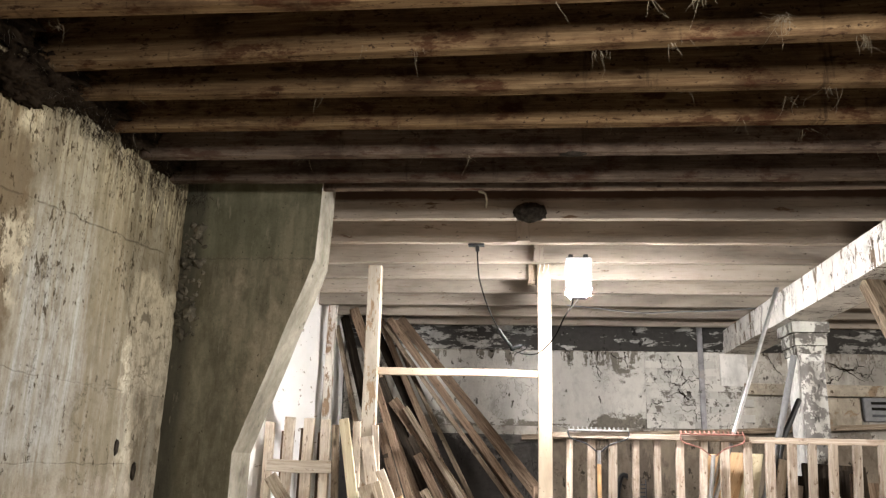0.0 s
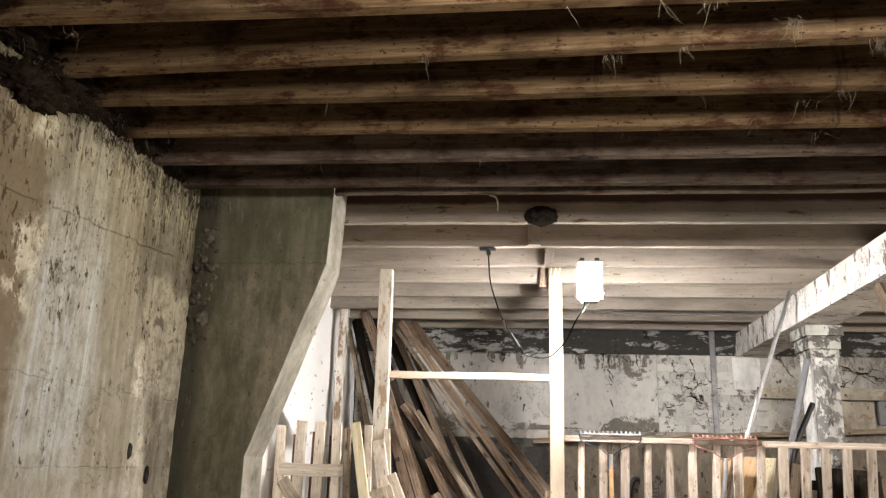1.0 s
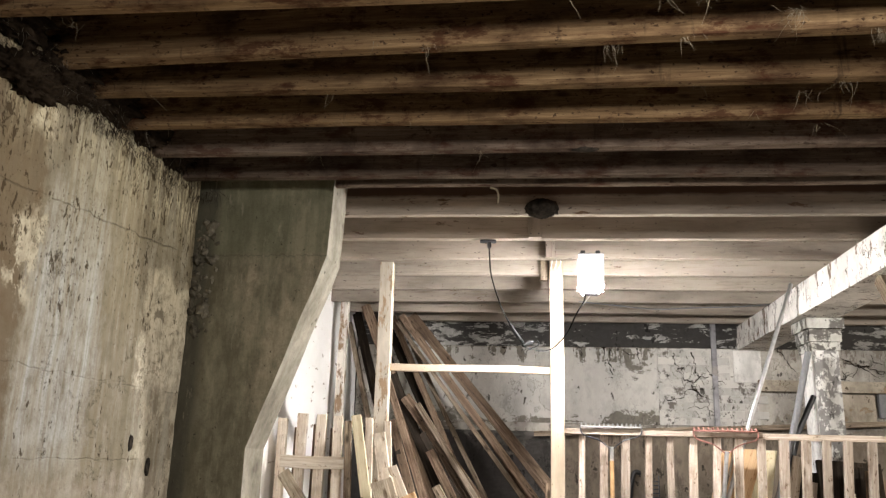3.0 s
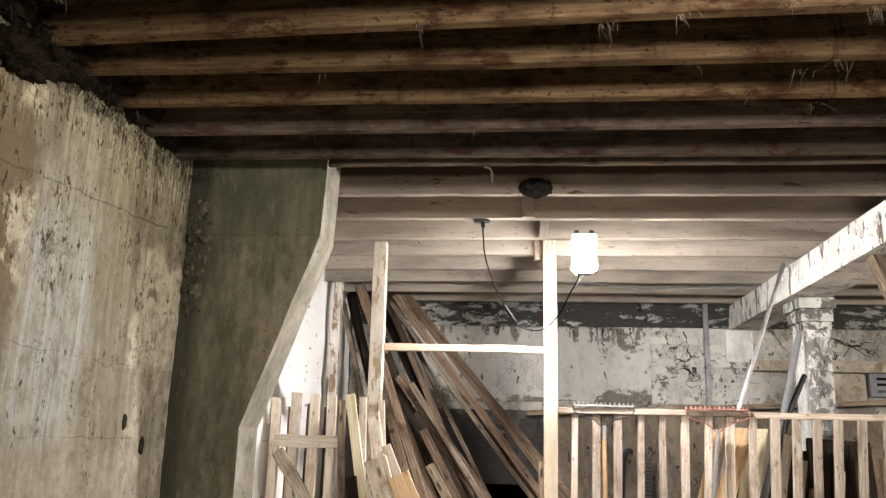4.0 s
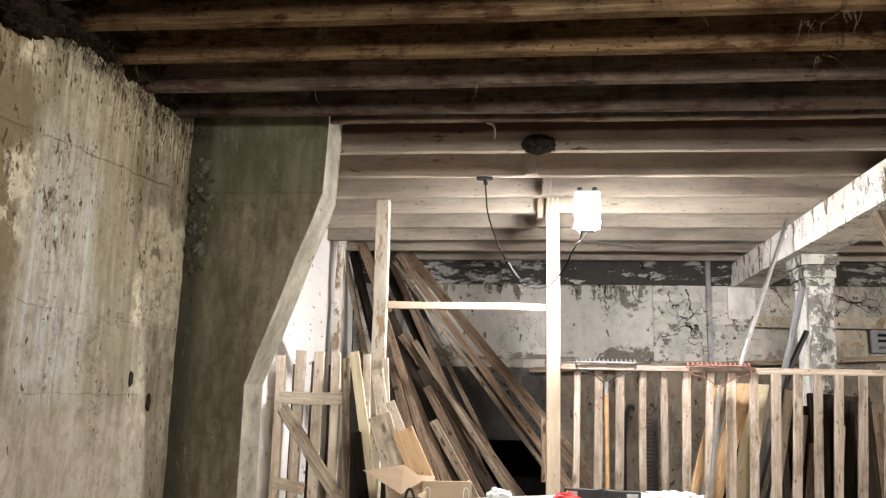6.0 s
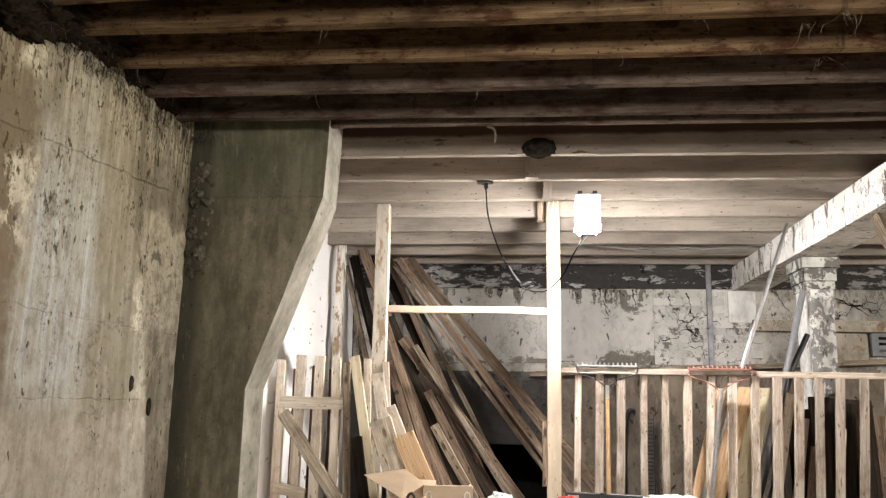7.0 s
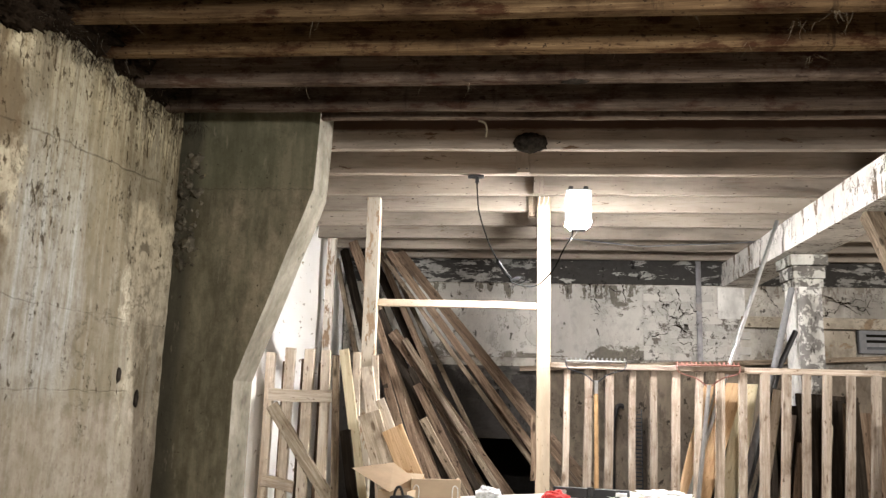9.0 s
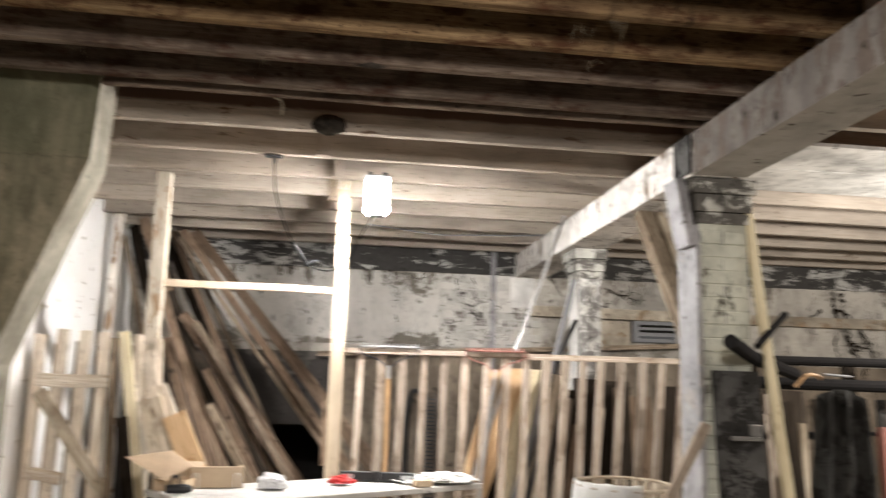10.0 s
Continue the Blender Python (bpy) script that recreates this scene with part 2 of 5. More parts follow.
def flaking_paint(name, paint, under, cover, scale=3.0, stretch=(1, 1, 1), shift=False, cracks=0.0, tide=None, head=None, dirt=1.0):
    """Old white paint that peels off a dark ground; cover: how much is gone (lower: more);
    tide: (height, span, shift) of the ragged line up to which damp has lifted the paint; head: the same, from above."""
    n = Nodes(name, 0.85)
    flake = n.noise(n.space(stretch, shift), scale, 10, 0.72, 0.3)
    big = n.noise(n.space((1, 1, 1), shift), 1.1, 3, 0.5)
    both = n.math("ADD", n.math("MULTIPLY", flake, 0.75), n.math("MULTIPLY", big, 0.25))
    grime = n.noise(n.space((1, 1, 0.5), shift), 2.4, 6, 0.65)
    grime2 = n.noise(n.space((1, 1, 0.7), shift), 9.0, 7, 0.7)
    white = n.mix(n.step(grime, 0.40, 0.64, 0.0, dirt), paint, tuple(v * 0.52 for v in paint))
    white = n.mix(n.step(grime2, 0.50, 0.68, 0.0, 0.6 * dirt), white, tuple(v * 0.30 for v in paint))
    dark = n.mix(n.noise(n.space((1, 1, 1), shift), 22.0, 5, 0.7), under, tuple(min(1, v * 2.2) for v in under))
    if tide is not None:
        both = n.math("ADD", both, n.step(n.axis(2), tide[0], tide[0] + tide[1], tide[2], 0.0))
    if head is not None:
        run = n.noise(n.space((2.2, 1, 0.5), shift), 5.0, 7, 0.68)
        both = n.math("ADD", both, n.math("MULTIPLY", n.step(n.axis(2), head[0], head[0] + head[1], 0.0, head[2]), n.step(run, 0.46, 0.60)))
    gone = n.step(both, cover, cover + 0.025)
    col = n.mix(gone, white, dark)
    if cracks:
        vein = n.math("ABSOLUTE", n.math("SUBTRACT", n.noise(n.space((1, 1, 0.7), shift), 4.5, 8, 0.68), 0.5))
        where = n.step(n.noise(n.space((1, 1, 1), shift), 1.7, 3, 0.5), 0.46, 0.58, 0.0, cracks)
        col = n.mix(n.math("MULTIPLY", n.step(vein, 0.004, 0.012, 1.0, 0.0), where), col, tuple(v * 0.4 for v in under))
        smoke = n.noise(n.space((1.6, 1, 0.8), shift), 3.0, 9, 0.74)
        col = n.mix(n.step(smoke, 0.56, 0.66, 0.0, 0.6 * cracks), col, tuple(v * 0.7 for v in under))
    fine = n.noise(n.space((1, 1, 1), shift), 40.0, 5, 0.7)
    specks = n.noise(n.space((1, 1, 0.6), shift), 15.0, 5, 0.62)
    col = n.mix(n.step(specks, 0.635, 0.665, 0.0, 0.9), col, tuple(v * 0.5 for v in under))
    lift = n.math("ADD", n.math("MULTIPLY", gone, -1.0), n.math("MULTIPLY", fine, 0.5))
    return n.done(col, lift, 0.5, 0.006)


def limewash():
    """Fresh limewash over rough masonry, with a few bare specks."""
    n = Nodes("fresh_limewash", 0.9)
    soft = n.noise(n.space((1, 0.4, 1), False), 3.0, 4, 0.6)
    col = n.mix(n.step(soft, 0.4, 0.7), (0.90, 0.89, 0.87), (0.85, 0.83, 0.80))
    specks = n.noise(n.space((1, 0.35, 1), False), 16.0, 5, 0.6)
    col = n.mix(n.step(specks, 0.64, 0.67, 0.0, 0.9), col, (0.25, 0.19, 0.13))
    fine = n.noise(n.space((1, 1, 1), False), 40.0, 5, 0.7)
    return n.done(col, fine, 0.4, 0.006)


def plain(name, colour, rough=0.6, metal=0.0, vary=0.25, scale=30.0):
    n = Nodes(name, rough, metal)
    k = n.noise(n.space((1, 1, 1)), scale, 4, 0.6)
    col = n.mix(n.step(k, 0.35, 0.7), colour, tuple(c * (1 - vary) for c in colour))
    return n.done(col, k, 0.15, 0.002)


def glow(name, colour, strength):
    m = bpy.data.materials.new(name)
    m.use_nodes = True
    b = m.node_tree.nodes["Principled BSDF"]
    b.inputs["Base Color"].default_value = (0.8, 0.8, 0.8, 1)
    b.inputs["Emission Color"].default_value = (*colour, 1)
    b.inputs["Emission Strength"].default_value = strength
    return m


M_CONCRETE = concrete_wall()
M_FIN = concrete_fin()
M_FIN_EDGE = concrete_plain("bare_concrete_edge", (0.12, 0.108, 0.085), (0.225, 0.207, 0.168), (0.33, 0.307, 0.257), 6.0)
# Floor is out of view; its pale tone bounces light up to joists.
M_FLOOR = concrete_plain("pale_bounce_floor", (0.30, 0.265, 0.22), (0.43, 0.39, 0.33), (0.52, 0.48, 0.41))
M_BACK = flaking_paint("peeling_wall_paint", (0.50, 0.465, 0.415), (0.12, 0.105, 0.09), 0.59, 3.4, (1, 1, 1.6), False, 0.9, (1.72, 0.30, 0.10), (2.28, 0.22, 0.22))
M_PANEL = flaking_paint("smooth_plaster_paint", (0.54, 0.52, 0.485), (0.11, 0.10, 0.085), 0.60, 3.0, (1, 1, 1.5), False, 0.5, (1.78, 0.24, 0.15), (2.30, 0.18, 0.24), 0.45)
M_BRICKPAINT = flaking_paint("painted_brick", (0.55, 0.53, 0.495), (0.10, 0.09, 0.08), 0.58, 6.5, (1, 1, 1), True, 0.9, None, None, 0.6)
M_PATCH = flaking_paint("white_patch_paint", (0.72, 0.70, 0.67), (0.3, 0.28, 0.25), 0.66, 4.0)
M_BACK_TOP = flaking_paint("sooty_peeling_paint", (0.46, 0.445, 0.42), (0.035, 0.033, 0.031), 0.455, 6.5, (0.8, 1, 2.4))
M_BACK_LOW = flaking_paint("damp_grey_wall", (0.25, 0.205, 0.16), (0.075, 0.062, 0.05), 0.55, 2.4, (1.4, 1, 0.45), False, 0.45)
# Soot on the lower wall, deepened with the shade behind the planks.
M_SHADEWALL = flaking_paint("sooty_shaded_wall", (0.135, 0.127, 0.115), (0.035, 0.032, 0.03), 0.50, 2.6, (1, 1, 1.3), False, 0.9, (1.30, 0.42, 0.16))
M_SIDE = limewash()
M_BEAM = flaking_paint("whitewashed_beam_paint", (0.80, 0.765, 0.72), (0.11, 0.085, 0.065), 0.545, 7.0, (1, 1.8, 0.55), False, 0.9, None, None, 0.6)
# Near half of the beam: real grime, plus dimmer light put into both paints.
M_BEAM_NEAR = flaking_paint("dimmed_beam_paint", (0.30, 0.28, 0.255), (0.12, 0.10, 0.08), 0.64, 5.0, (1, 0.5, 1), False, 0.2, None, None, 0.5)
M_BEAM_TOP = flaking_paint("grimy_dimmed_beam_paint", (0.21, 0.19, 0.175), (0.085, 0.07, 0.06), 0.50, 9.0, (1, 1.4, 0.6), False, 0.6)
M_COLUMN = flaking_paint("flaking_column_paint", (0.66, 0.65, 0.62), (0.13, 0.125, 0.12), 0.49, 17.0, (1, 1, 0.7))
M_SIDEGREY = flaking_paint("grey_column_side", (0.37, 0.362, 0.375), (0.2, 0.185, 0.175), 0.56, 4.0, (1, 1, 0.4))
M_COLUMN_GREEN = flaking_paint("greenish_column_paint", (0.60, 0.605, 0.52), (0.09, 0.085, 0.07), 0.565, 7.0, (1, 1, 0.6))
M_CAPITAL = flaking_paint("dirty_capital_paint", (0.50, 0.49, 0.45), (0.07, 0.066, 0.06), 0.49, 9.0, (0.7, 1, 1))
M_JOIST = wood("brown_joist_wood", (0.10, 0.062, 0.034), (0.176, 0.116, 0.062), (0.275, 0.194, 0.108), (0.036, 0.019, 0.012), 0.8, 0.22, damp=0.8)
# Greyer wood of the farther joists, toned down with the falling light.
M_JOIST_DIM = wood("grey_dimmed_joist_wood", (0.078, 0.058, 0.044), (0.135, 0.104, 0.082), (0.205, 0.163, 0.132), (0.034, 0.022, 0.017), 0.8, 0.2, damp=0.65)
M_DECK = wood("dark_deck_wood", (0.08, 0.047, 0.028), (0.16, 0.095, 0.058), (0.25, 0.152, 0.093))
M_WHITE = painted_wood("limewashed_joist_wood", (0.375, 0.322, 0.27), (0.125, 0.083, 0.055), 0.63)
M_WHITE_SHADED = painted_wood("shadowed_joist_wood", (0.37, 0.32, 0.27), (0.115, 0.075, 0.048), 0.60, (0.05, 0.04, 0.03), 0.005)
M_POST = painted_wood("limewashed_post_wood", (0.50, 0.41, 0.31), (0.36, 0.26, 0.17), 0.62)
M_WORNPOST = painted_wood("worn_post_wood", (0.66, 0.60, 0.50), (0.33, 0.235, 0.155), 0.53)
M_WHITEPOST = painted_wood("bright_limewashed_post", (0.78, 0.73, 0.66), (0.26, 0.18, 0.12), 0.52)
M_STUD = wood("pale_stud_wood", (0.25, 0.195, 0.15), (0.41, 0.345, 0.285), (0.58, 0.515, 0.445), (0.12, 0.08, 0.052), 0.75, 0.32)
M_WEATHER = wood("weathered_board_wood", (0.31, 0.25, 0.18), (0.53, 0.455, 0.355), (0.70, 0.625, 0.525), (0.12, 0.08, 0.05), 0.7, 0.2)
M_CREAM = flaking_paint("cream_board_paint", (0.46, 0.40, 0.32), (0.15, 0.11, 0.075), 0.53, 6.0, (1.0, 1, 2.0), True, 0.8)
M_PALE = wood("weathered_pale_wood", (0.52, 0.42, 0.31), (0.76, 0.68, 0.57), (0.86, 0.81, 0.73), (0.17, 0.105, 0.062), 0.5, 0.15)
M_PLANK = wood("old_brown_planks", (0.08, 0.054, 0.038), (0.215, 0.153, 0.108), (0.40, 0.305, 0.225), (0.03, 0.02, 0.014), 0.4, 0.3)
M_GREYPLANK = wood("grey_brown_planks", (0.09, 0.067, 0.048), (0.26, 0.205, 0.15), (0.45, 0.37, 0.285), (0.035, 0.026, 0.018), 0.4, 0.25)
# Dark old wood, deepened to stand for the shade between planks.
M_DARKPLANK = wood("dark_planks_gap_shade", (0.013, 0.010, 0.008), (0.030, 0.024, 0.019), (0.06, 0.048, 0.038))
M_YELLOW = wood("fresh_yellow_board", (0.60, 0.51, 0.33), (0.73, 0.65, 0.46), (0.81, 0.74, 0.57), (0.4, 0.3, 0.16), 0.2, 0.08)
M_PLY = wood("orange_plywood", (0.48, 0.31, 0.17), (0.62, 0.43, 0.255), (0.72, 0.53, 0.34), (0.30, 0.16, 0.07), 0.25, 0.12)
M_CARD = plain("cardboard", (0.58, 0.455, 0.325), 0.9, 0, 0.12, 12)
M_TAR = plain("tarred_black_iron", (0.018, 0.017, 0.017), 0.75)
M_STEEL = plain("dull_steel", (0.52, 0.52, 0.52), 0.38, 0.9)
M_DULL = plain("dull_grey_pipe", (0.16, 0.16, 0.165), 0.65)
M_BLACK = plain("black_plastic", (0.014, 0.014, 0.015), 0.55)
M_IRON = plain("black_iron_pipe", (0.05, 0.052, 0.058), 0.5, 0.6)
M_SOOTBOARD = flaking_paint("sooty_board_paint", (0.10, 0.098, 0.095), (0.02, 0.019, 0.018), 0.50, 7.0, (1, 1, 0.5), False, 0.8)
M_HANDLE = plain("orange_handle_wood", (0.45, 0.27, 0.13), 0.6, 0, 0.3, 25)
M_RED = plain("rusty_red_paint", (0.30, 0.125, 0.10), 0.6)
M_REDPLASTIC = plain("red_plastic", (0.55, 0.03, 0.03), 0.4)
M_PAPER = plain("white_paper", (0.78, 0.77, 0.75), 0.9, 0, 0.1)
M_TABLE = concrete_plain("scuffed_white_tabletop", (0.36, 0.345, 0.32), (0.50, 0.485, 0.46), (0.60, 0.585, 0.56), 5.0)
M_BAG = plain("clear_plastic_bag", (0.72, 0.73, 0.74), 0.25, 0, 0.2)
M_CABLE = plain("black_cable", (0.014, 0.014, 0.014), 0.9)
M_RUBBLE = concrete_plain("broken_grey_concrete", (0.035, 0.031, 0.024), (0.10, 0.09, 0.068), (0.22, 0.20, 0.155), 14)
M_DEBRIS = plain("dark_nest_dirt", (0.022, 0.016, 0.011), 0.95, 0, 0.6, 60)
M_MUD = concrete_plain("dark_mud_nest", (0.012, 0.010, 0.008), (0.03, 0.026, 0.022), (0.06, 0.05, 0.04), 30)
M_STRAW = plain("dusty_straw", (0.25, 0.21, 0.15), 0.9, 0, 0.5)
M_WEB = plain("grey_cobweb", (0.20, 0.175, 0.14), 0.95, 0, 0.3)
# Near-black: the shade inside the recess and vent slots put into colour.
M_HOLLOW = plain("hollow_black", (0.012, 0.011, 0.010), 0.95)
M_LAMP = glow("lamp_diffuser", (1.0, 0.975, 0.95), DIFFUSER_GLOW)
M_LENS = glow("lamp_lens", (1.0, 0.975, 0.95), LENS_GLOW)

# ---- building helpers ----
WORLD = {}


def place(ob, m, parent=None):
    WORLD[ob.name] = m.copy()
    if parent is not None:
        ob.parent = parent
        m = WORLD[parent.name].inverted() @ m
    ob.matrix_basis = m
    return ob


def link(name, bm, mats, m=None, parent=None, label="", smooth=False):
    me = bpy.data.meshes.new(name)
    bm.normal_update()
    bm.to_mesh(me)
    bm.free()
    for mat in mats if isinstance(mats, (list, tuple)) else [mats]:
        me.materials.append(mat)
    if smooth:
        for p in me.polygons:
            p.use_smooth = True
    ob = new(name, me)
    place(ob, m if m is not None else Matrix.Identity(4), parent)
    if label:
        ob["label"] = label
    return ob


def root(name, at, label, category, group="", kind=""):
    """An empty that carries the parts of a thing."""
    ob = new(name)
    place(ob, Matrix.Translation(at))
    return tagged(ob, label, category, group, kind)


def add_box(bm, lo, hi, bevel=0.0, mat=0):
    c = [(a + b) / 2 for a, b in zip(lo, hi)]
    s = [abs(b - a) for a, b in zip(lo, hi)]
    r = bmesh.ops.create_cube(bm, size=1.0, matrix=Matrix.Translation(c) @ Matrix.Diagonal((*s, 1)))
    faces = {f for v in r["verts"] for f in v.link_faces}
    if bevel:
        e = {e for v in r["verts"] for e in v.link_edges}
        out = bmesh.ops.bevel(bm, geom=list(e), offset=bevel, segments=1, affect="EDGES")
        faces = set(out["faces"]) | {f for f in faces if f.is_valid}
    for f in faces:
        if f.is_valid:
            f.material_index = mat
    return bm


def box_bm(lo, hi, bevel=0.004, mat=0):
    return add_box(bmesh.new(), lo, hi, bevel, mat)


def board_bm(length, w, t, rng, steps=4, warp=0.004, chamfer=0.003, wane=0.0):
    """A sawn board along local x from 0 to length, w wide in y, t thick in z, slightly crooked."""
    bm = bmesh.new()
    c = min(chamfer, t * 0.3, w * 0.3)
    rings = []
    p1, p2, p3 = rng.uniform(0, 9), rng.uniform(0, 9), rng.uniform(0, 9)
    for k in range(steps + 1):
        x = length * k / steps
        oy = warp * math.sin(p1 + 2.3 * k / steps * 2) + rng.uniform(-1, 1) * warp * 0.25
        oz = warp * math.sin(p2 + 1.7 * k / steps * 2) + rng.uniform(-1, 1) * warp * 0.25
        hw = w / 2 - (rng.random() * wane)
        ht = t / 2
        ring = []
        for y, z in ((-hw + c, -ht), (hw - c, -ht), (hw, -ht + c), (hw, ht - c), (hw - c, ht), (-hw + c, ht), (-hw, ht - c), (-hw, -ht + c)):
            ring.append(bm.verts.new((x + (rng.uniform(-1, 1) * 0.002 if k in (0, steps) else 0), y + oy, z + oz)))
        rings.append(ring)
    for a, b in zip(rings, rings[1:]):
        for k in range(8):
            bm.faces.new((a[k], a[(k + 1) % 8], b[(k + 1) % 8], b[k]))
    bm.faces.new(rings[0][::-1])
    bm.faces.new(rings[-1])
    bmesh.ops.recalc_face_normals(bm, faces=bm.faces)
    return bm


def along(a, b, side=(0, -1, 0)):
    """A pose at a, with x towards b and z (the thickness) towards side."""
    x = (Vector(b) - Vector(a)).normalized()
    z = Vector(side)
    z = (z - x * z.dot(x)).normalized()
    y = z.cross(x)
    m = Matrix((x, y, z)).transposed().to_4x4()
    m.translation = a
    return m


RNG = random.Random(7)


def board(name, a, b, w, t, mat, parent=None, side=(0, -1, 0), label="", warp=0.004, steps=4, wane=0.0):
    bm = board_bm((Vector(b) - Vector(a)).length, w, t, RNG, steps, warp, 0.003, wane)
    return link(name, bm, mat, along(a, b, side), parent, label)


def tube_bm(points, radius, sides=8):
    """A round rod or cable through points."""
    bm = bmesh.new()
    pts = [Vector(p) for p in points]
    rings = []
    for k, p in enumerate(pts):
        d = (pts[min(k + 1, len(pts) - 1)] - pts[max(k - 1, 0)]).normalized()
        u = d.orthogonal().normalized() if k == 0 else (u - d * u.dot(d)).normalized()
        v = d.cross(u)
        r = radius[k] if isinstance(radius, (list, tuple)) else radius
        rings.append([bm.verts.new(p + (u * math.cos(6.2832 * s / sides) + v * math.sin(6.2832 * s / sides)) * r) for s in range(sides)])
    for a, b in zip(rings, rings[1:]):
        for s in range(sides):
            bm.faces.new((a[s], a[(s + 1) % sides], b[(s + 1) % sides], b[s]))
    bm.faces.new(rings[0][::-1])
    bm.faces.new(rings[-1])
    bmesh.ops.recalc_face_normals(bm, faces=bm.faces)
    return bm


def curve_points(ctrl, n=8):
    """A smooth line through control points."""
    pts = [Vector(p) for p in ctrl]
    out = []
    for k in range(len(pts) - 1):
        p0, p1, p2, p3 = pts[max(k - 1, 0)], pts[k], pts[k + 1], pts[min(k + 2, len(pts) - 1)]
        for s in range(n):
            t = s / n
            out.append(0.5 * ((2 * p1) + (p2 - p0) * t + (2 * p0 - 5 * p1 + 4 * p2 - p3) * t * t + (3 * p1 - p0 - 3 * p2 + p3) * t ** 3))
    out.append(pts[-1])
    return out


def rough_slab(lo, hi, axis, cells, depth, seed, scale=3.0, skew=None):
    """A wall slab whose seen face (at lo or hi of the axis, by sign of depth) is uneven."""
    bm = bmesh.new()
    others = [k for k in range(3) if k != axis]
    n1, n2 = cells
    face = hi[axis] if depth > 0 else lo[axis]
    back = lo[axis] if depth > 0 else hi[axis]
    grid = []
    for i in range(n1 + 1):
        row = []
        for j in range(n2 + 1):
            p = [0, 0, 0]
            p[others[0]] = lo[others[0]] + (hi[others[0]] - lo[others[0]]) * i / n1
            p[others[1]] = lo[others[1]] + (hi[others[1]] - lo[others[1]]) * j / n2
            q = Vector((p[0] * scale + seed, p[1] * scale, p[2] * scale))
            h = noise.noise(q) * 0.6 + noise.noise(q * 3.1) * 0.3 + noise.noise(q * 9.0) * 0.16
            p[axis] = face + abs(depth) * h
            row.append(bm.verts.new(p))
        grid.append(row)
    for i in range(n1):
        for j in range(n2):
            bm.faces.new((grid[i][j], grid[i + 1][j], grid[i + 1][j + 1], grid[i][j + 1]))
    rim = [grid[i][0] for i in range(n1)] + [grid[n1][j] for j in range(n2)] + [grid[i][n2] for i in range(n1, 0, -1)] + [grid[0][j] for j in range(n2, 0, -1)]
    behind = []
    for v in rim:
        c = v.co.copy()
        c[axis] = back
        behind.append(bm.verts.new(c))
    for k in range(len(rim)):
        q = (k + 1) % len(rim)
        bm.faces.new((rim[k], rim[q], behind[q], behind[k]))
    bm.faces.new(behind)
    bmesh.ops.recalc_face_normals(bm, faces=bm.faces)
    return bm


# ---- the large structure ----
XW, XB = -1.68, 1.85          # concrete wall, beam
ZC, ZTOP = 2.70, 2.94         # undersides of joists and of the deck
YFIN, YBACK = 3.74, 7.65
XE, YS = 6.2, -5.0            # far side wall, wall behind

tagged(link("floor", rough_slab((XW - 0.3, YS, -0.2), (XE, YBACK + 0.9, 0.0), 2, (40, 50), 0.012, 3), M_FLOOR), "grey concrete cellar floor, out of view, pale to bounce light", "floor", kind="structure")
tagged(link("wall_west", rough_slab((XW - 0.3, YS, 0.0), (XW, YFIN + 0.1, ZTOP), 0, (150, 70), 0.012, 5), M_CONCRETE), "stained board-formed concrete wall with vertical drip marks", "wall", kind="structure")
tagged(link("wall_west_rear", rough_slab((XW - 0.3, YFIN + 0.1, 0.0), (XW - 0.01, YBACK, ZTOP), 0, (50, 40), 0.012, 8), M_SIDE), "whitewashed masonry side wall lit by the lamp", "wall", kind="structure")
tagged(link("wall_south", box_bm((XW - 0.3, YS - 0.2, 0), (XE + 0.2, YS, ZTOP), 0), M_BACK_LOW), "grey cellar wall", "wall", kind="structure")
tagged(link("wall_east", box_bm((XE, YS, 0), (XE + 0.2, YBACK + 0.3, ZTOP), 0), M_BACK), "whitewashed cellar wall", "wall", kind="structure")


def deck():
    bm = bmesh.new()
    y = YS
    rng = random.Random(3)
    while y < YBACK + 0.2:
        w = rng.uniform(0.13, 0.19)
        add_box(bm, (XW - 0.3, y + 0.002, ZTOP + rng.uniform(0, 0.004)), (XE + 0.2, y + w - 0.002, ZTOP + 0.03), 0)
        y += w
    add_box(bm, (XW - 0.3, YS, ZTOP + 0.034), (XE + 0.2, YBACK + 0.3, ZTOP + 0.10), 0)
    return bm


tagged(link("ceiling", deck(), M_DECK), "dark plank deck over the joists", "ceiling", kind="structure")

# back wall with a low dark opening
HX0, HX1, HZ = -0.62, 0.22, 1.06
tagged(link("wall_north", rough_slab((XW, YBACK, 1.72), (XE, YBACK + 0.3, 2.5), 1, (110, 30), -0.02, 2), M_BACK), "white painted masonry wall with peeling dark patches", "wall", kind="structure")
tagged(link("wall_north_top", rough_slab((XW, YBACK - 0.03, 2.5), (XE, YBACK + 0.3, ZTOP), 1, (110, 20), -0.02, 4), M_BACK_TOP), "soot-black band of flaking paint under the joists", "wall", kind="structure")
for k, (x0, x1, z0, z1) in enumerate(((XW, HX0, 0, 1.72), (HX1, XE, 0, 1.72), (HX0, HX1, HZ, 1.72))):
    tagged(link("wall_north_low_%d" % (k + 1), rough_slab((x0, YBACK - 0.02, z0), (x1, YBACK + 0.3, z1), 1, (max(8, int((x1 - x0) * 16)), 26), -0.02, 11 + k), M_BACK_LOW if k == 1 else M_SHADEWALL), "damp grey lower masonry wall", "wall", kind="structure")
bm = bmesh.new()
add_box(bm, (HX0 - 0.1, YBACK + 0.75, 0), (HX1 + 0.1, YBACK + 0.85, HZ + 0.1))
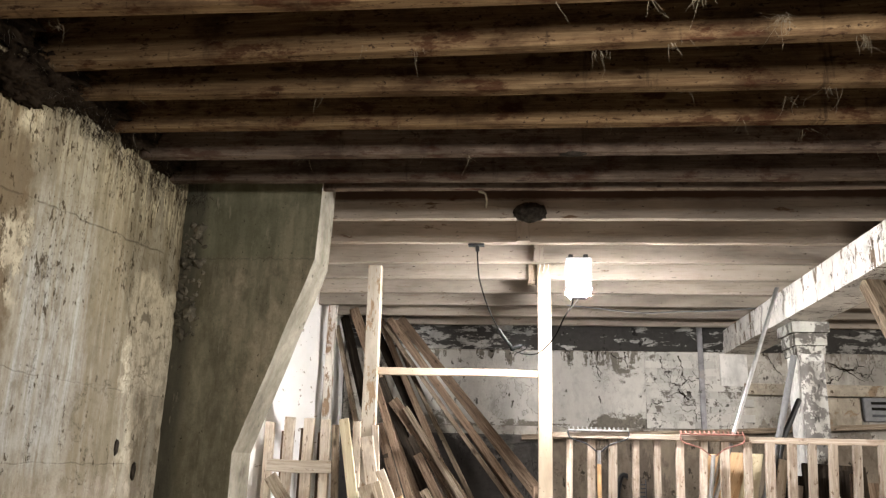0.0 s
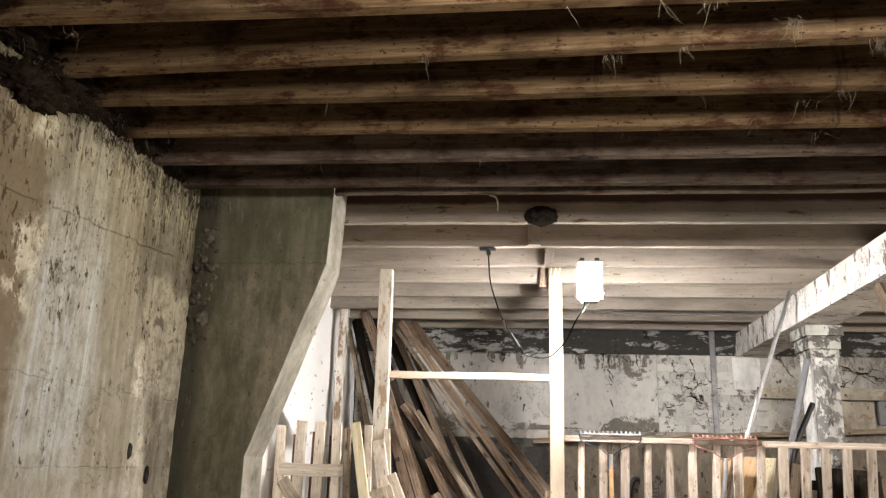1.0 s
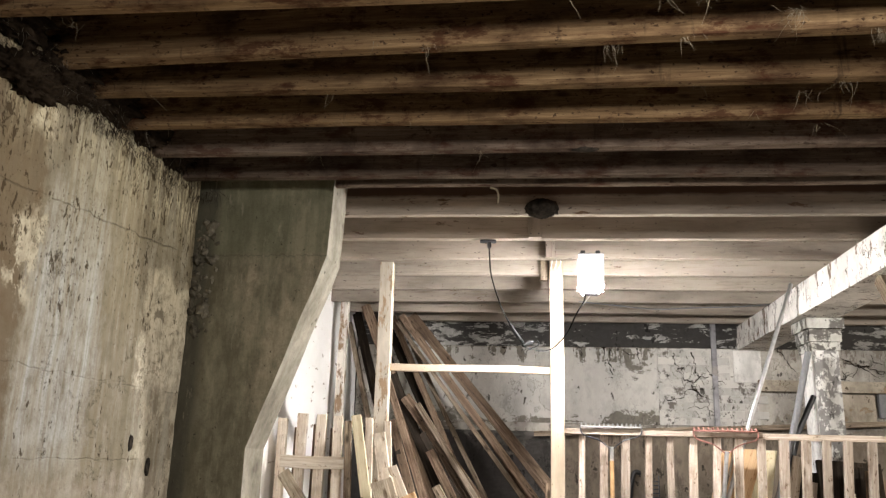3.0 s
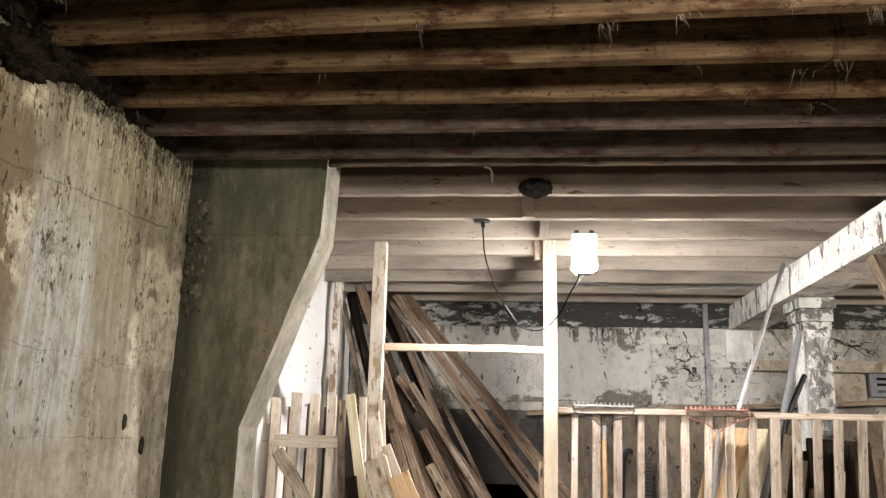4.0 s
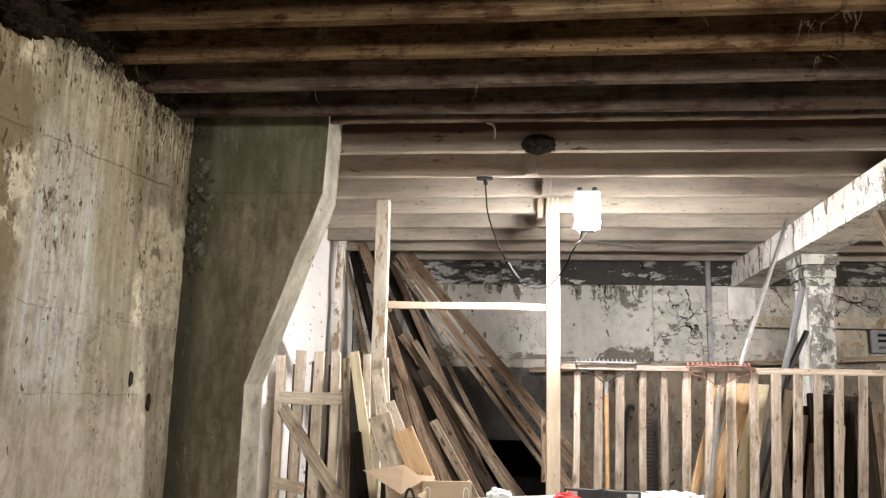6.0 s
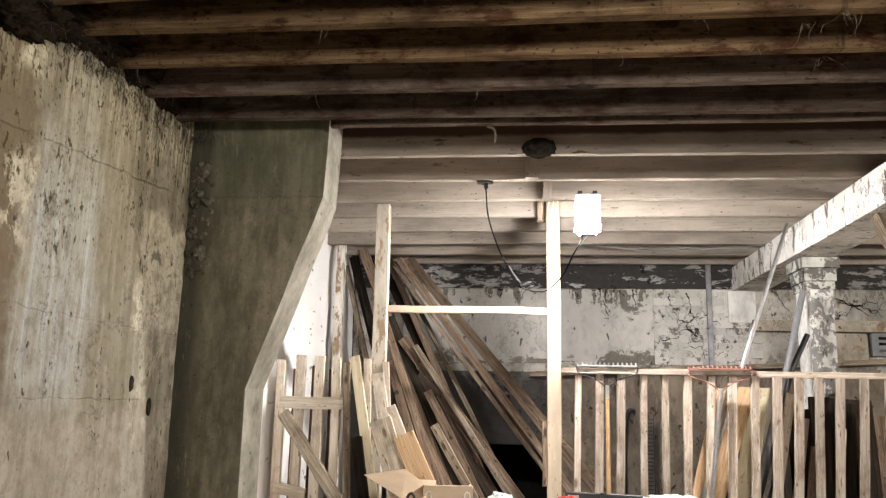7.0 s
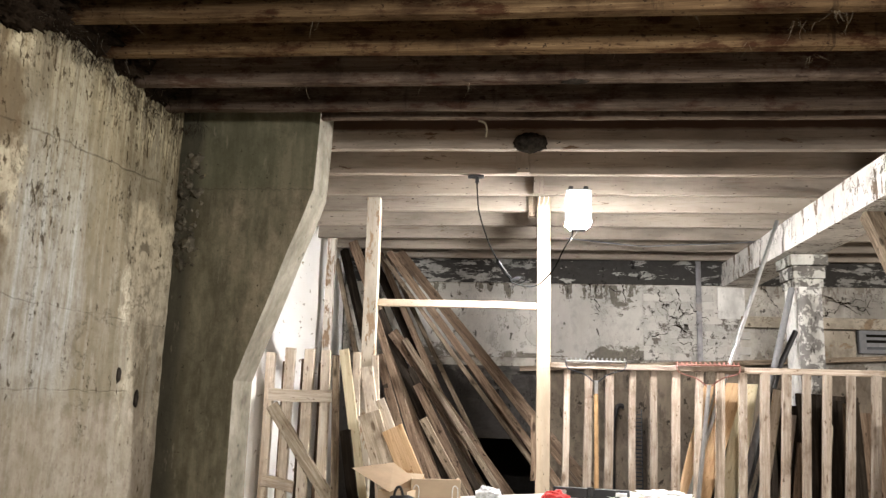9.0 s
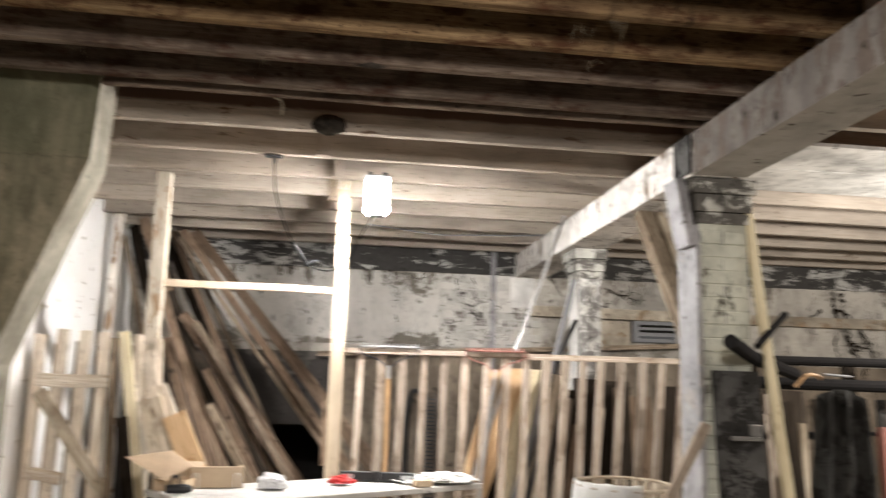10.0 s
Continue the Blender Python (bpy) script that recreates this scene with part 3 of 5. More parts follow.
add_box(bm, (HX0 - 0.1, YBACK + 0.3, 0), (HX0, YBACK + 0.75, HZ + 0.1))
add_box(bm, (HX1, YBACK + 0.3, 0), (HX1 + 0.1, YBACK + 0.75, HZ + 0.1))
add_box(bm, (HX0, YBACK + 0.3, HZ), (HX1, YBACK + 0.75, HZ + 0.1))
tagged(link("wall_recess", bm, M_HOLLOW), "recess behind a low opening in the wall, painted black for shade", "recess", kind="structure")


def fin():
    """The stub wall: wide under the joists, tapering to a narrow foot."""
    y0, y1 = YFIN, 4.01
    bm = bmesh.new()
    front = []
    rows, cols = 60, 16
    def edge(z):
        pts = [(2.93, -0.982), (2.38, -1.002), (1.456, -1.329), (0.0, -1.329)]
        for (za, xa), (zb, xb) in zip(pts, pts[1:]):
            if za >= z >= zb:
                return xa + (xb - xa) * (za - z) / (za - zb)
        return pts[-1][1]
    levels = sorted({2.93 * k / rows for k in range(rows + 1)} | {2.38, 1.456})
    back = []
    for z in levels:
        x1 = edge(z)
        fr, bk = [], []
        for c in range(cols + 1):
            x = XW - 0.02 + (x1 - XW + 0.02) * c / cols
            h = noise.noise(Vector((x * 5, 1.7, z * 3))) * 0.006 + noise.noise(Vector((x * 16, 4.7, z * 12))) * 0.003
            wob = noise.noise(Vector((3.3, 2.0, z * 6))) * 0.004 if c == cols else 0
            fr.append(bm.verts.new((x + wob, y0 + (h if c < cols else 0), z)))
            bk.append(bm.verts.new((x + wob, y1, z)))
        front.append(fr)
        back.append(bk)
    n = len(levels)
    for i in range(n - 1):
        for c in range(cols):
            bm.faces.new((front[i][c], front[i][c + 1], front[i + 1][c + 1], front[i + 1][c])).material_index = 0
            bm.faces.new((back[i][c], back[i + 1][c], back[i + 1][c + 1], back[i][c + 1])).material_index = 1
        bm.faces.new((front[i][cols], back[i][cols], back[i + 1][cols], front[i + 1][cols])).material_index = 1
        bm.faces.new((front[i][0], front[i + 1][0], back[i + 1][0], back[i][0])).material_index = 1
    for c in range(cols):
        bm.faces.new((front[-1][c], front[-1][c + 1], back[-1][c + 1], back[-1][c])).material_index = 1
        bm.faces.new((front[0][c], back[0][c], back[0][c + 1], front[0][c + 1])).material_index = 1
    bmesh.ops.recalc_face_normals(bm, faces=bm.faces)
    return bm


tagged(link("wall_stub", fin(), [M_FIN, M_FIN_EDGE]), "greenish concrete stub wall that tapers towards its foot", "wall", kind="structure")

# joists: brown ones near the stub wall, limewashed ones beyond it
FRONT = [-4.7 + 0.311 * k for k in range(22)] + [2.062, 2.347, 2.64, 2.945, 3.245, 3.57]
FRONT = [y for y in FRONT if y < 1.9 or y > 2.0]
REAR = [4.18, 4.66, 5.14, 5.60, 6.09, 6.575, 7.05, 7.5]


def joist(y, x0, x1, mat, label, group, t=0.05, skew=0.0, depth=0.24):
    a, b = (x0, y - t / 2 + skew, ZC + depth / 2), (x1, y - t / 2 - skew, ZC + depth / 2)
    ob = board("ceiling_joist", a, b, depth - 0.004, t, mat, None, (0, -1, 0), "", 0.003, 14, 0.003)
    return tagged(ob, label, "joist", group)


for y in FRONT:
    joist(y, XW - 0.1, XB + 0.14, M_JOIST if y < 3.2 else M_JOIST_DIM, "bare brown timber joist with dusty stained underside", "brown ceiling joists", 0.05, 0.075 if y == 2.347 else 0.0)
joist(3.69, XW + 0.72, XB + 0.14, M_JOIST_DIM, "thin brown timber joist beside the stub wall", "brown ceiling joists", 0.035)
for y in REAR:
    joist(y, XW - 0.1, XB + 0.14, M_WHITE_SHADED if y < 4.3 else M_WHITE, "limewashed timber joist with worn paint", "limewashed ceiling joists")
for y in [v for v in FRONT if v > 0.5] + REAR:
    joist(y, XB + 0.146, XE + 0.1, M_WHITE, "limewashed timber joist over the next bay", "joists over the next bay")

tagged(link("ceiling_panel", rough_slab((XB + 0.30, 3.74, 2.674), (4.3, 4.17, 2.694), 2, (30, 8), -0.004, 61), M_PATCH), "pale white board nailed under the joists", "panel", kind="structure")
tagged(link("ceiling_panel", rough_slab((XB + 0.30, 4.178, 2.674), (4.3, 4.64, 2.694), 2, (30, 8), -0.004, 64), M_PATCH), "pale white board nailed under the joists", "panel", kind="structure")

# the main beam on its columns
beam = root("ceiling_beam", (XB, YS, 2.48), "whitewashed double timber beam with flaking paint", "beam")
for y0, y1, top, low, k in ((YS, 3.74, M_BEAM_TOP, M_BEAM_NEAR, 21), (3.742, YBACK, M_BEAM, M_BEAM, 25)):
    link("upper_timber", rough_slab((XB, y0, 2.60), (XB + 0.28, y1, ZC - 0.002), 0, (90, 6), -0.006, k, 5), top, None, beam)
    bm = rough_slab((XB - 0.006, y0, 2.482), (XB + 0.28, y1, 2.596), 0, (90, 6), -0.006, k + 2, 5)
    # Underside takes its own tone; on the near half light is put into it.
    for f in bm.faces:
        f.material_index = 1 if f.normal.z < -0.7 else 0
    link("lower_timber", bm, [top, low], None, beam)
link("splice_block", box_bm((XB - 0.02, 3.74, 2.49), (XB - 0.008, 3.93, 2.69), 0.002), M_SOOTBOARD, None, beam, "dark stained splice block")


def column(x, y, w, d, mat, side_mat, label):
    ob = root("column", (x + w / 2, y + d / 2, 0), label, "column")
    bm = rough_slab((x, y, 0), (x + w, y + d, 2.25), 1, (8, 80), -0.006, 31 + y, 8)
    # West faces have light put into their tone: one column lamplit, one shaded.
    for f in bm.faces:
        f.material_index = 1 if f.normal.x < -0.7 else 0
    link("shaft", bm, [mat, side_mat], None, ob)
    for z0, z1, g in ((2.25, 2.31, 0.012), (2.31, 2.40, 0.024), (2.40, 2.478, 0.042)):
        link("capital_plate", rough_slab((x - g, y - g, z0), (x + w + g, y + d + g, z1 - 0.004), 1, (12, 4), -0.006, z0 * 9, 12), M_CAPITAL, None, ob)
    return ob


column(1.94, 5.9, 0.17, 0.26, M_COLUMN, M_PATCH, "square column with flaking white paint and stepped capital")
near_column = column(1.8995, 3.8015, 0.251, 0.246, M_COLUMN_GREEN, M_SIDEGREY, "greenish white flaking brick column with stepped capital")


def column_bricks(x0, x1, y0, y1, top):
    """Courses of one long or two short bricks, each a little out of line."""
    rng = random.Random(41)
    z, row = 0.01, 0
    while z + 0.066 < top:
        cuts = (x0, x1) if row % 2 else (x0, (x0 + x1) / 2 + rng.uniform(-0.01, 0.01), x1)
        for a, b in zip(cuts, cuts[1:]):
            j = [rng.uniform(-0.0025, 0.0025) for _ in range(3)]
            bm = box_bm((a + 0.003 + j[0], y0 + j[1], z), (b - 0.003 + j[0], y1, z + 0.064 + j[2]), 0.004)
            bm.normal_update()
            # West brick faces in the greyer tone: their shade put into the colour.
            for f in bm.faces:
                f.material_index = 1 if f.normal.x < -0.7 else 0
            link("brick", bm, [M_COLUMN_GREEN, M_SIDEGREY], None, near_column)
        z, row = z + 0.0668, row + 1


column_bricks(1.896, 2.154, 3.797, 4.05, 2.25)
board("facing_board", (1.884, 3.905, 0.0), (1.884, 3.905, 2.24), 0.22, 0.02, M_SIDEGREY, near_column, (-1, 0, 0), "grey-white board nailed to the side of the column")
# Board added in place of the column's own sooty lower half.
tagged(board("dark_board", (2.06, 3.68, 0.01), (2.05, 3.765, 1.52), 0.24, 0.02, M_SOOTBOARD), "added sooty board standing for the column's dark lower half", "board")
tagged(board("leaning_board", (2.42, 3.80, 0.01), (2.16, 3.80, 2.36), 0.048, 0.025, M_YELLOW), "tan board leaning beside the column", "board")
board("bracket_board", (1.868, 3.87, 2.14), (1.80, 3.87, 2.475), 0.05, 0.16, M_SIDEGREY, near_column, (0, -1, 0), "grey flared bracket under the beam")
tagged(board("knee_brace", (2.03, 4.02, 1.62), (2.03, 4.62, 2.476), 0.085, 0.05, M_WEATHER, None, (1, 0, 0)), "pale timber knee brace under the beam", "brace")
tagged(board("knee_brace", (1.94, 4.02, 1.70), (1.94, 4.62, 2.476), 0.09, 0.09, M_GREYPLANK, None, (1, 0, 0)), "weathered timber knee brace under the beam", "brace")

# ---- the timber frame and the slatted partition ----
frame_thing = root("post_and_rail", (-0.4, 5.45, 0), "limewashed post frame with a cross rail", "frame")
board("post", (0.155, 5.49, 0.0), (0.152, 5.49, 2.78), 0.09, 0.085, M_POST, frame_thing)
board("post", (-0.976, 5.20, 0.0), (-0.971, 5.20, 2.70), 0.086, 0.08, M_WORNPOST, frame_thing)
board("post", (-1.585, 6.62, 0.0), (-1.585, 6.62, 2.78), 0.06, 0.09, M_WHITEPOST, frame_thing, (0, -1, 0), "bright limewashed post with bare flecks")
board("rail", (-0.932, 5.215, 2.011), (0.108, 5.50, 2.03), 0.047, 0.04, M_POST, frame_thing)

fence = root("slatted_partition", (1.2, 5.48, 0), "chest-high partition of pale timber studs and rails", "partition")
STUDS = (0.31, 0.45, 0.59, 0.74, 0.875, 1.015, 1.165, 1.30, 1.445, 1.585, 1.715, 1.845, 1.965, 2.115, 2.27, 2.41, 2.56, 2.71)
for k, x in enumerate(STUDS):
    lean = 0.015 + 0.055 * (x - 0.31) + RNG.uniform(-0.015, 0.015)
    board("stud", (x - lean, 5.49, 0.04), (x, 5.49, 1.62), RNG.uniform(0.042, 0.054), 0.045, M_STUD, fence, (0, -1, 0), "", 0.004, 3)
board("top_rail", (0.20, 5.485, 1.64), (1.44, 5.485, 1.64), 0.09, 0.036, M_STUD, fence, (0, 0, 1))
board("top_rail", (1.30, 5.53, 1.635), (2.85, 5.53, 1.63), 0.07, 0.04, M_STUD, fence, (0, 0, 1))
board("bottom_rail", (0.20, 5.49, 0.02), (2.85, 5.49, 0.02), 0.09, 0.038, M_STUD, fence, (0, 0, 1))

# ---- timber stacked in the corner ----


def plank(a, b, w, t, mat, label):
    return tagged(board("plank", a, b, w, t, mat, None, (0, -1, 0), "", 0.006, 6), label, "plank", "planks leaning in the corner")


BROWN, GREY, DARKENED = "old reddish-brown plank leaning in the corner", "grey-brown weathered plank leaning in the corner", "old plank leaning in the corner, darkened to give gap shade"
plank((-0.83, 6.31, 0.01), (-1.68, 7.20, 2.63), 0.044, 0.040, M_GREYPLANK, GREY)
plank((-0.68, 6.28, 0.01), (-1.64, 7.25, 2.72), 0.036, 0.040, M_DARKPLANK, DARKENED)
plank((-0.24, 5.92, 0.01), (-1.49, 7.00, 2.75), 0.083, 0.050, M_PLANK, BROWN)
plank((-0.36, 6.24, 0.01), (-1.47, 7.30, 2.76), 0.063, 0.040, M_DARKPLANK, DARKENED)
plank((0.01, 6.37, 0.01), (-1.40, 7.30, 2.75), 0.071, 0.040, M_DARKPLANK, DARKENED)
plank((0.05, 6.26, 0.01), (-1.27, 7.20, 2.69), 0.055, 0.040, M_PLANK, BROWN)
plank((0.23, 6.36, 0.01), (-1.22, 7.30, 2.69), 0.039, 0.040, M_GREYPLANK, GREY)
plank((0.90, 6.17, 0.01), (-1.16, 7.00, 2.67), 0.062, 0.034, M_PLANK, BROWN)
plank((0.78, 6.35, 0.01), (-1.12, 7.10, 2.66), 0.028, 0.034, M_PLANK, BROWN)
plank((1.18, 6.24, 0.01), (-1.08, 7.10, 2.69), 0.080, 0.034, M_PLANK, BROWN)
plank((1.09, 6.08, 0.01), (-1.01, 7.05, 2.56), 0.034, 0.040, M_PLANK, BROWN)
plank((0.83, 5.99, 0.01), (-1.19, 7.00, 2.60), 0.036, 0.040, M_GREYPLANK, GREY)
plank((0.41, 5.64, 0.01), (-0.91, 6.40, 1.85), 0.046, 0.040, M_GREYPLANK, GREY)
plank((0.52, 5.76, 0.01), (-1.02, 6.50, 1.91), 0.086, 0.050, M_PLANK, BROWN)
plank((0.07, 5.58, 0.01), (-0.76, 6.10, 1.50), 0.061, 0.040, M_PLANK, BROWN)
plank((0.15, 4.97, 0.01), (-0.61, 5.30, 1.27), 0.054, 0.040, M_GREYPLANK, GREY)
plank((-0.44, 5.58, 0.01), (-1.02, 5.90, 1.70), 0.060, 0.040, M_PLANK, BROWN)
plank((-0.32, 5.58, 0.01), (-1.15, 6.30, 2.07), 0.056, 0.040, M_PLANK, BROWN)
plank((-0.64, 5.96, 0.01), (-1.59, 7.20, 2.73), 0.051, 0.040, M_DARKPLANK, DARKENED)
plank((-0.14, 5.99, 0.01), (-1.15, 6.60, 2.10), 0.073, 0.050, M_DARKPLANK, DARKENED)
plank((0.21, 5.75, 0.01), (-0.84, 6.30, 1.63), 0.049, 0.040, M_DARKPLANK, DARKENED)
plank((-0.39, 5.65, 0.01), (-0.96, 5.85, 1.49), 0.040, 0.040, M_DARKPLANK, DARKENED)
plank((0.24, 5.91, 0.01), (-0.72, 6.50, 1.47), 0.036, 0.040, M_PLANK, BROWN)


def offcut(a, b, w, t, mat, label):
    a, b = (Vector((0.95 * x, 0.95 * y, 1.4 + 0.95 * (z - 1.4))) for x, y, z in (a, b))
    a += (a - b) * (a.z - 0.012) / (b.z - a.z)
    return tagged(board("board", a, b, w * 0.95, t, mat, None, (0, -1, 0.1), "", 0.003, 4), label, "board", "short boards in front of the planks")


offcut((-0.79, 5.00, 0.01), (-1.147, 5.27, 1.697), 0.064, 0.022, M_YELLOW, "fresh yellow board leaning among old timber")
offcut((-1.00, 5.20, 0.01), (-1.082, 5.40, 1.691), 0.052, 0.025, M_PALE, "whitish narrow board leaning among old timber")
offcut((-0.82, 5.21, 0.01), (-0.962, 5.42, 1.671), 0.046, 0.025, M_PALE, "whitish narrow board leaning among old timber")
offcut((-0.68, 5.07, 0.01), (-0.994, 5.30, 1.591), 0.082, 0.030, M_PALE, "weathered pale board leaning among old timber")
offcut((-0.46, 4.89, 0.01), (-0.943, 5.16, 1.297), 0.140, 0.045, M_WEATHER, "wide weathered plank leaning in front of old timber")
offcut((-0.22, 4.90, 0.01), (-0.881, 5.20, 1.386), 0.058, 0.025, M_PALE, "narrow whitish board leaning among old timber")
offcut((-0.15, 4.65, 0.01), (-0.774, 5.06, 1.214), 0.133, 0.020, M_PLY, "tan plywood strip leaning in front of old timber")
offcut((-0.84, 4.93, 0.01), (-1.070, 5.08, 1.193), 0.066, 0.030, M_DARKPLANK, "dark board leaning behind paler boards")
offcut((-1.11, 5.21, 0.01), (-1.214, 5.34, 1.663), 0.045, 0.030, M_GREYPLANK, "grey-brown board standing beside the crate")

crate = root("slatted_crate", (-1.4, 5.2, 0), "weathered slatted crate side with a diagonal brace", "crate")
for x, top in ((-1.612, 1.667), (-1.479, 1.699), (-1.356, 1.694), (-1.244, 1.688)):
    board("slat", (x + RNG.uniform(-0.012, 0.012), 5.20, 0.01), (x, 5.20, top), RNG.uniform(0.052, 0.066), 0.042, M_PALE, crate)
for x, top in ((-1.538, 1.614), (-1.415, 1.635), (-1.297, 1.614)):
    board("rear_slat", (x, 5.31, 0.01), (x, 5.31, top), 0.045, 0.03, M_PLANK, crate)
board("cross_bar", (-1.602, 5.176, 1.400), (-1.153, 5.176, 1.395), 0.078, 0.022, M_PALE, crate)
board("cross_bar", (-1.612, 5.176, 0.866), (-1.409, 5.176, 0.834), 0.07, 0.022, M_PALE, crate)
# Brace takes the darker wood for the shade it lies in.
board("brace", (-1.580, 5.170, 1.330), (-1.143, 5.170, 0.735), 0.076, 0.040, M_WEATHER, crate, (0, -1, 0), "weathered brace, toned darker for its shade")

# ---- the lamp ----
LX, LY, LZ = 0.3425, 4.85, 2.662
work_lamp = root("hanging_lamp", (LX, LY, LZ), "bright boxy work lamp with a black cap hung from a joist", "lamp")
housing = link("diffuser", box_bm((LX - 0.068, LY - 0.055, LZ - 0.196), (LX + 0.068, LY + 0.055, LZ - 0.012), 0.012), M_LAMP, None, work_lamp, "glowing white lamp housing")
bm = bmesh.new()
bmesh.ops.create_cone(bm, cap_ends=False, segments=4, radius1=0.044 * 1.414, radius2=0.068 * 1.414, depth=0.040, matrix=Matrix.Translation((LX, LY, LZ - 0.218)) @ Matrix.Rotation(radians(45), 4, "Z"))
link("lens", bm, M_LENS, None, housing, "dazzling sloping lens at the foot of the lamp")
# Unseen plate added to cut the lens light going up.
link("collar", box_bm((LX - 0.078, LY - 0.090, LZ - 0.1975), (LX + 0.078, LY + 0.090, LZ - 0.1945), 0.001), M_PAPER, None, housing, "added thin plate that stops the lens shining upwards")
link("foot_plate", box_bm((LX - 0.045, LY - 0.045, LZ - 0.243), (LX + 0.045, LY + 0.045, LZ - 0.2385), 0.002), M_DULL, None, work_lamp)
lamp_cap = link("cap", box_bm((LX - 0.062, LY - 0.040, LZ - 0.006), (LX + 0.062, LY + 0.040, LZ + 0.008), 0.005), M_BLACK, None, work_lamp, "black lamp cap")
# Unseen plate added to hold light off the ceiling.
link("visor", box_bm((LX - 0.074, LY - 0.09, LZ - 0.012), (LX + 0.074, LY + 0.09, LZ - 0.006), 0.002), M_DULL, None, work_lamp, "added flat plate that keeps lamp light off the joists")
for dx in (-0.045, 0.045):
    link("foot", box_bm((LX + dx - 0.014, LY - 0.035, LZ + 0.006), (LX + dx + 0.014, LY + 0.035, LZ + 0.026), 0.003), M_BLACK, None, lamp_cap)
    link("hook", tube_bm([(LX + dx, LY + 0.02, LZ + 0.018), (LX + dx, LY + 0.10, LZ + 0.035), (LX + dx, 5.089, LZ + 0.05)], 0.002, 6), M_BLACK, None, lamp_cap)
for sx in (-1, 1):
    for sy in (-1, 1):
        link("cage_wire", tube_bm([(LX + sx * 0.076, LY + sy * 0.064, LZ - 0.010), (LX + sx * 0.076, LY + sy * 0.064, LZ - 0.215)], 0.0018, 5), M_STEEL, None, work_lamp)
link("power_cable", tube_bm(curve_points([(LX - 0.03, LY, LZ - 0.21), (0.305, LY + 0.03, 2.39), (0.26, 4.95, 2.32), (0.21, 5.22, 2.24), (0.12, 5.42, 2.17), (0.03, 5.3, 2.14), (-0.06, 5.05, 2.13)]), 0.0042, 6), M_CABLE, None, work_lamp)
link("pull_cord", tube_bm(curve_points([(LX + 0.01, LY, LZ - 0.21), (LX + 0.0, LY, LZ - 0.24), (LX - 0.025, LY, LZ - 0.275), (LX - 0.05, LY, LZ - 0.31)]), 0.002, 6), M_PAPER, None, work_lamp, "white pull cord")

# ---- tools on the partition ----


def rake(x, y, z, w, mat, bow_mat, handle_mat, foot, label):
    """A bow rake hung on the rail by its teeth."""
    ob = root("garden_rake", (x, y, z), label, "rake")
    bar = link("head_bar", box_bm((x - w / 2, y - 0.008, z), (x + w / 2, y + 0.004, z + 0.010), 0.003), mat, None, ob)
    for k in range(14):
        tx = x - w / 2 + 0.008 + (w - 0.016) * k / 13
        link("tooth", tube_bm([(tx, y, z + 0.008), (tx, y + 0.012, z + 0.024), (tx, y + 0.045, z + 0.02)], [0.006, 0.0055, 0.004], 5), mat, None, bar)
    for s in (-1, 1):
        link("bow", tube_bm(curve_points([(x + s * w / 2, y, z + 0.005), (x + s * w * 0.46, y - 0.01, z - 0.045), (x + s * w * 0.2, y - 0.01, z - 0.08), (x + s * 0.012, y - 0.005, z - 0.13)], 5), 0.0042, 6), bow_mat, None, ob)
    low = Vector(foot)
    top = Vector((x, y - 0.005, z - 0.12))
    d = (low - top).normalized()
    shaft = link("handle", tube_bm([top + d * 0.085, top + d * 0.6, low], 0.014, 10), handle_mat, None, ob)
    link("ferrule", tube_bm([top, top + d * 0.09], 0.013, 10), M_STEEL, None, shaft, "bright steel ferrule")
    return ob


rake(0.495, 5.425, 1.665, 0.39, M_STEEL, M_IRON, M_HANDLE, (0.49, 5.41, 0.02), "steel bow rake with orange wooden handle hung on the rail")
rake(1.21, 5.425, 1.655, 0.40, M_RED, M_RED, M_STEEL, (1.02, 5.40, 0.02), "rusty red bow rake hung on the rail")
tagged(link("metal_pole", tube_bm([(0.82, 5.56, 0.02), (1.38, 5.57, 1.68), (1.80, 5.80, 2.70)], 0.014, 12), M_STEEL), "long dull steel pole leaning against the beam", "pole")
for k, (dx, mat) in enumerate(((0.015, M_DULL), (0.045, M_BLACK), (0.12, M_IRON))):
    tagged(link("pipe", tube_bm([(1.17 + dx, 5.60 + k * 0.03, 0.02), (1.68 + dx, 5.68, 1.66), (1.86 + dx - k * 0.02, 5.80, 2.22 - k * 0.3)], 0.022 - k * 0.003, 10), mat), "black pipe leaning behind the partition", "pipe", "black pipes leaning behind the partition")


def sheet(a, b, w, mat, label):
    """A leaning strip whose two ends are cut level."""
    m = along(a, b, (0, -1, 0))
    slant = -m[2][1] / m[2][0]
    bm = board_bm((Vector(b) - Vector(a)).length, w, 0.012, RNG, 4, 0.004)
    for v in bm.verts:
        v.co.x += v.co.y * slant
    return tagged(link("plywood_sheet", bm, mat, m), label, "board", "plywood strips leaning behind the partition")


sheet((0.873, 5.58, 0.012), (1.43, 5.72, 1.56), 0.160, M_PLY, "orange plywood strip leaning behind the partition")
sheet((0.83, 5.555, 0.012), (1.275, 5.68, 1.545), 0.066, M_PLY, "narrow orange plywood strip leaning behind the partition")
sheet((1.20, 5.63, 0.012), (1.54, 5.75, 1.555), 0.135, M_YELLOW, "yellow plywood strip leaning behind the partition")
# Added near-black strip for the darkness in the gap behind the plywood.
sheet((1.04, 5.66, 0.012), (1.50, 5.80, 1.45), 0.13, M_DARKPLANK, "blackened board leaning behind plywood strips")

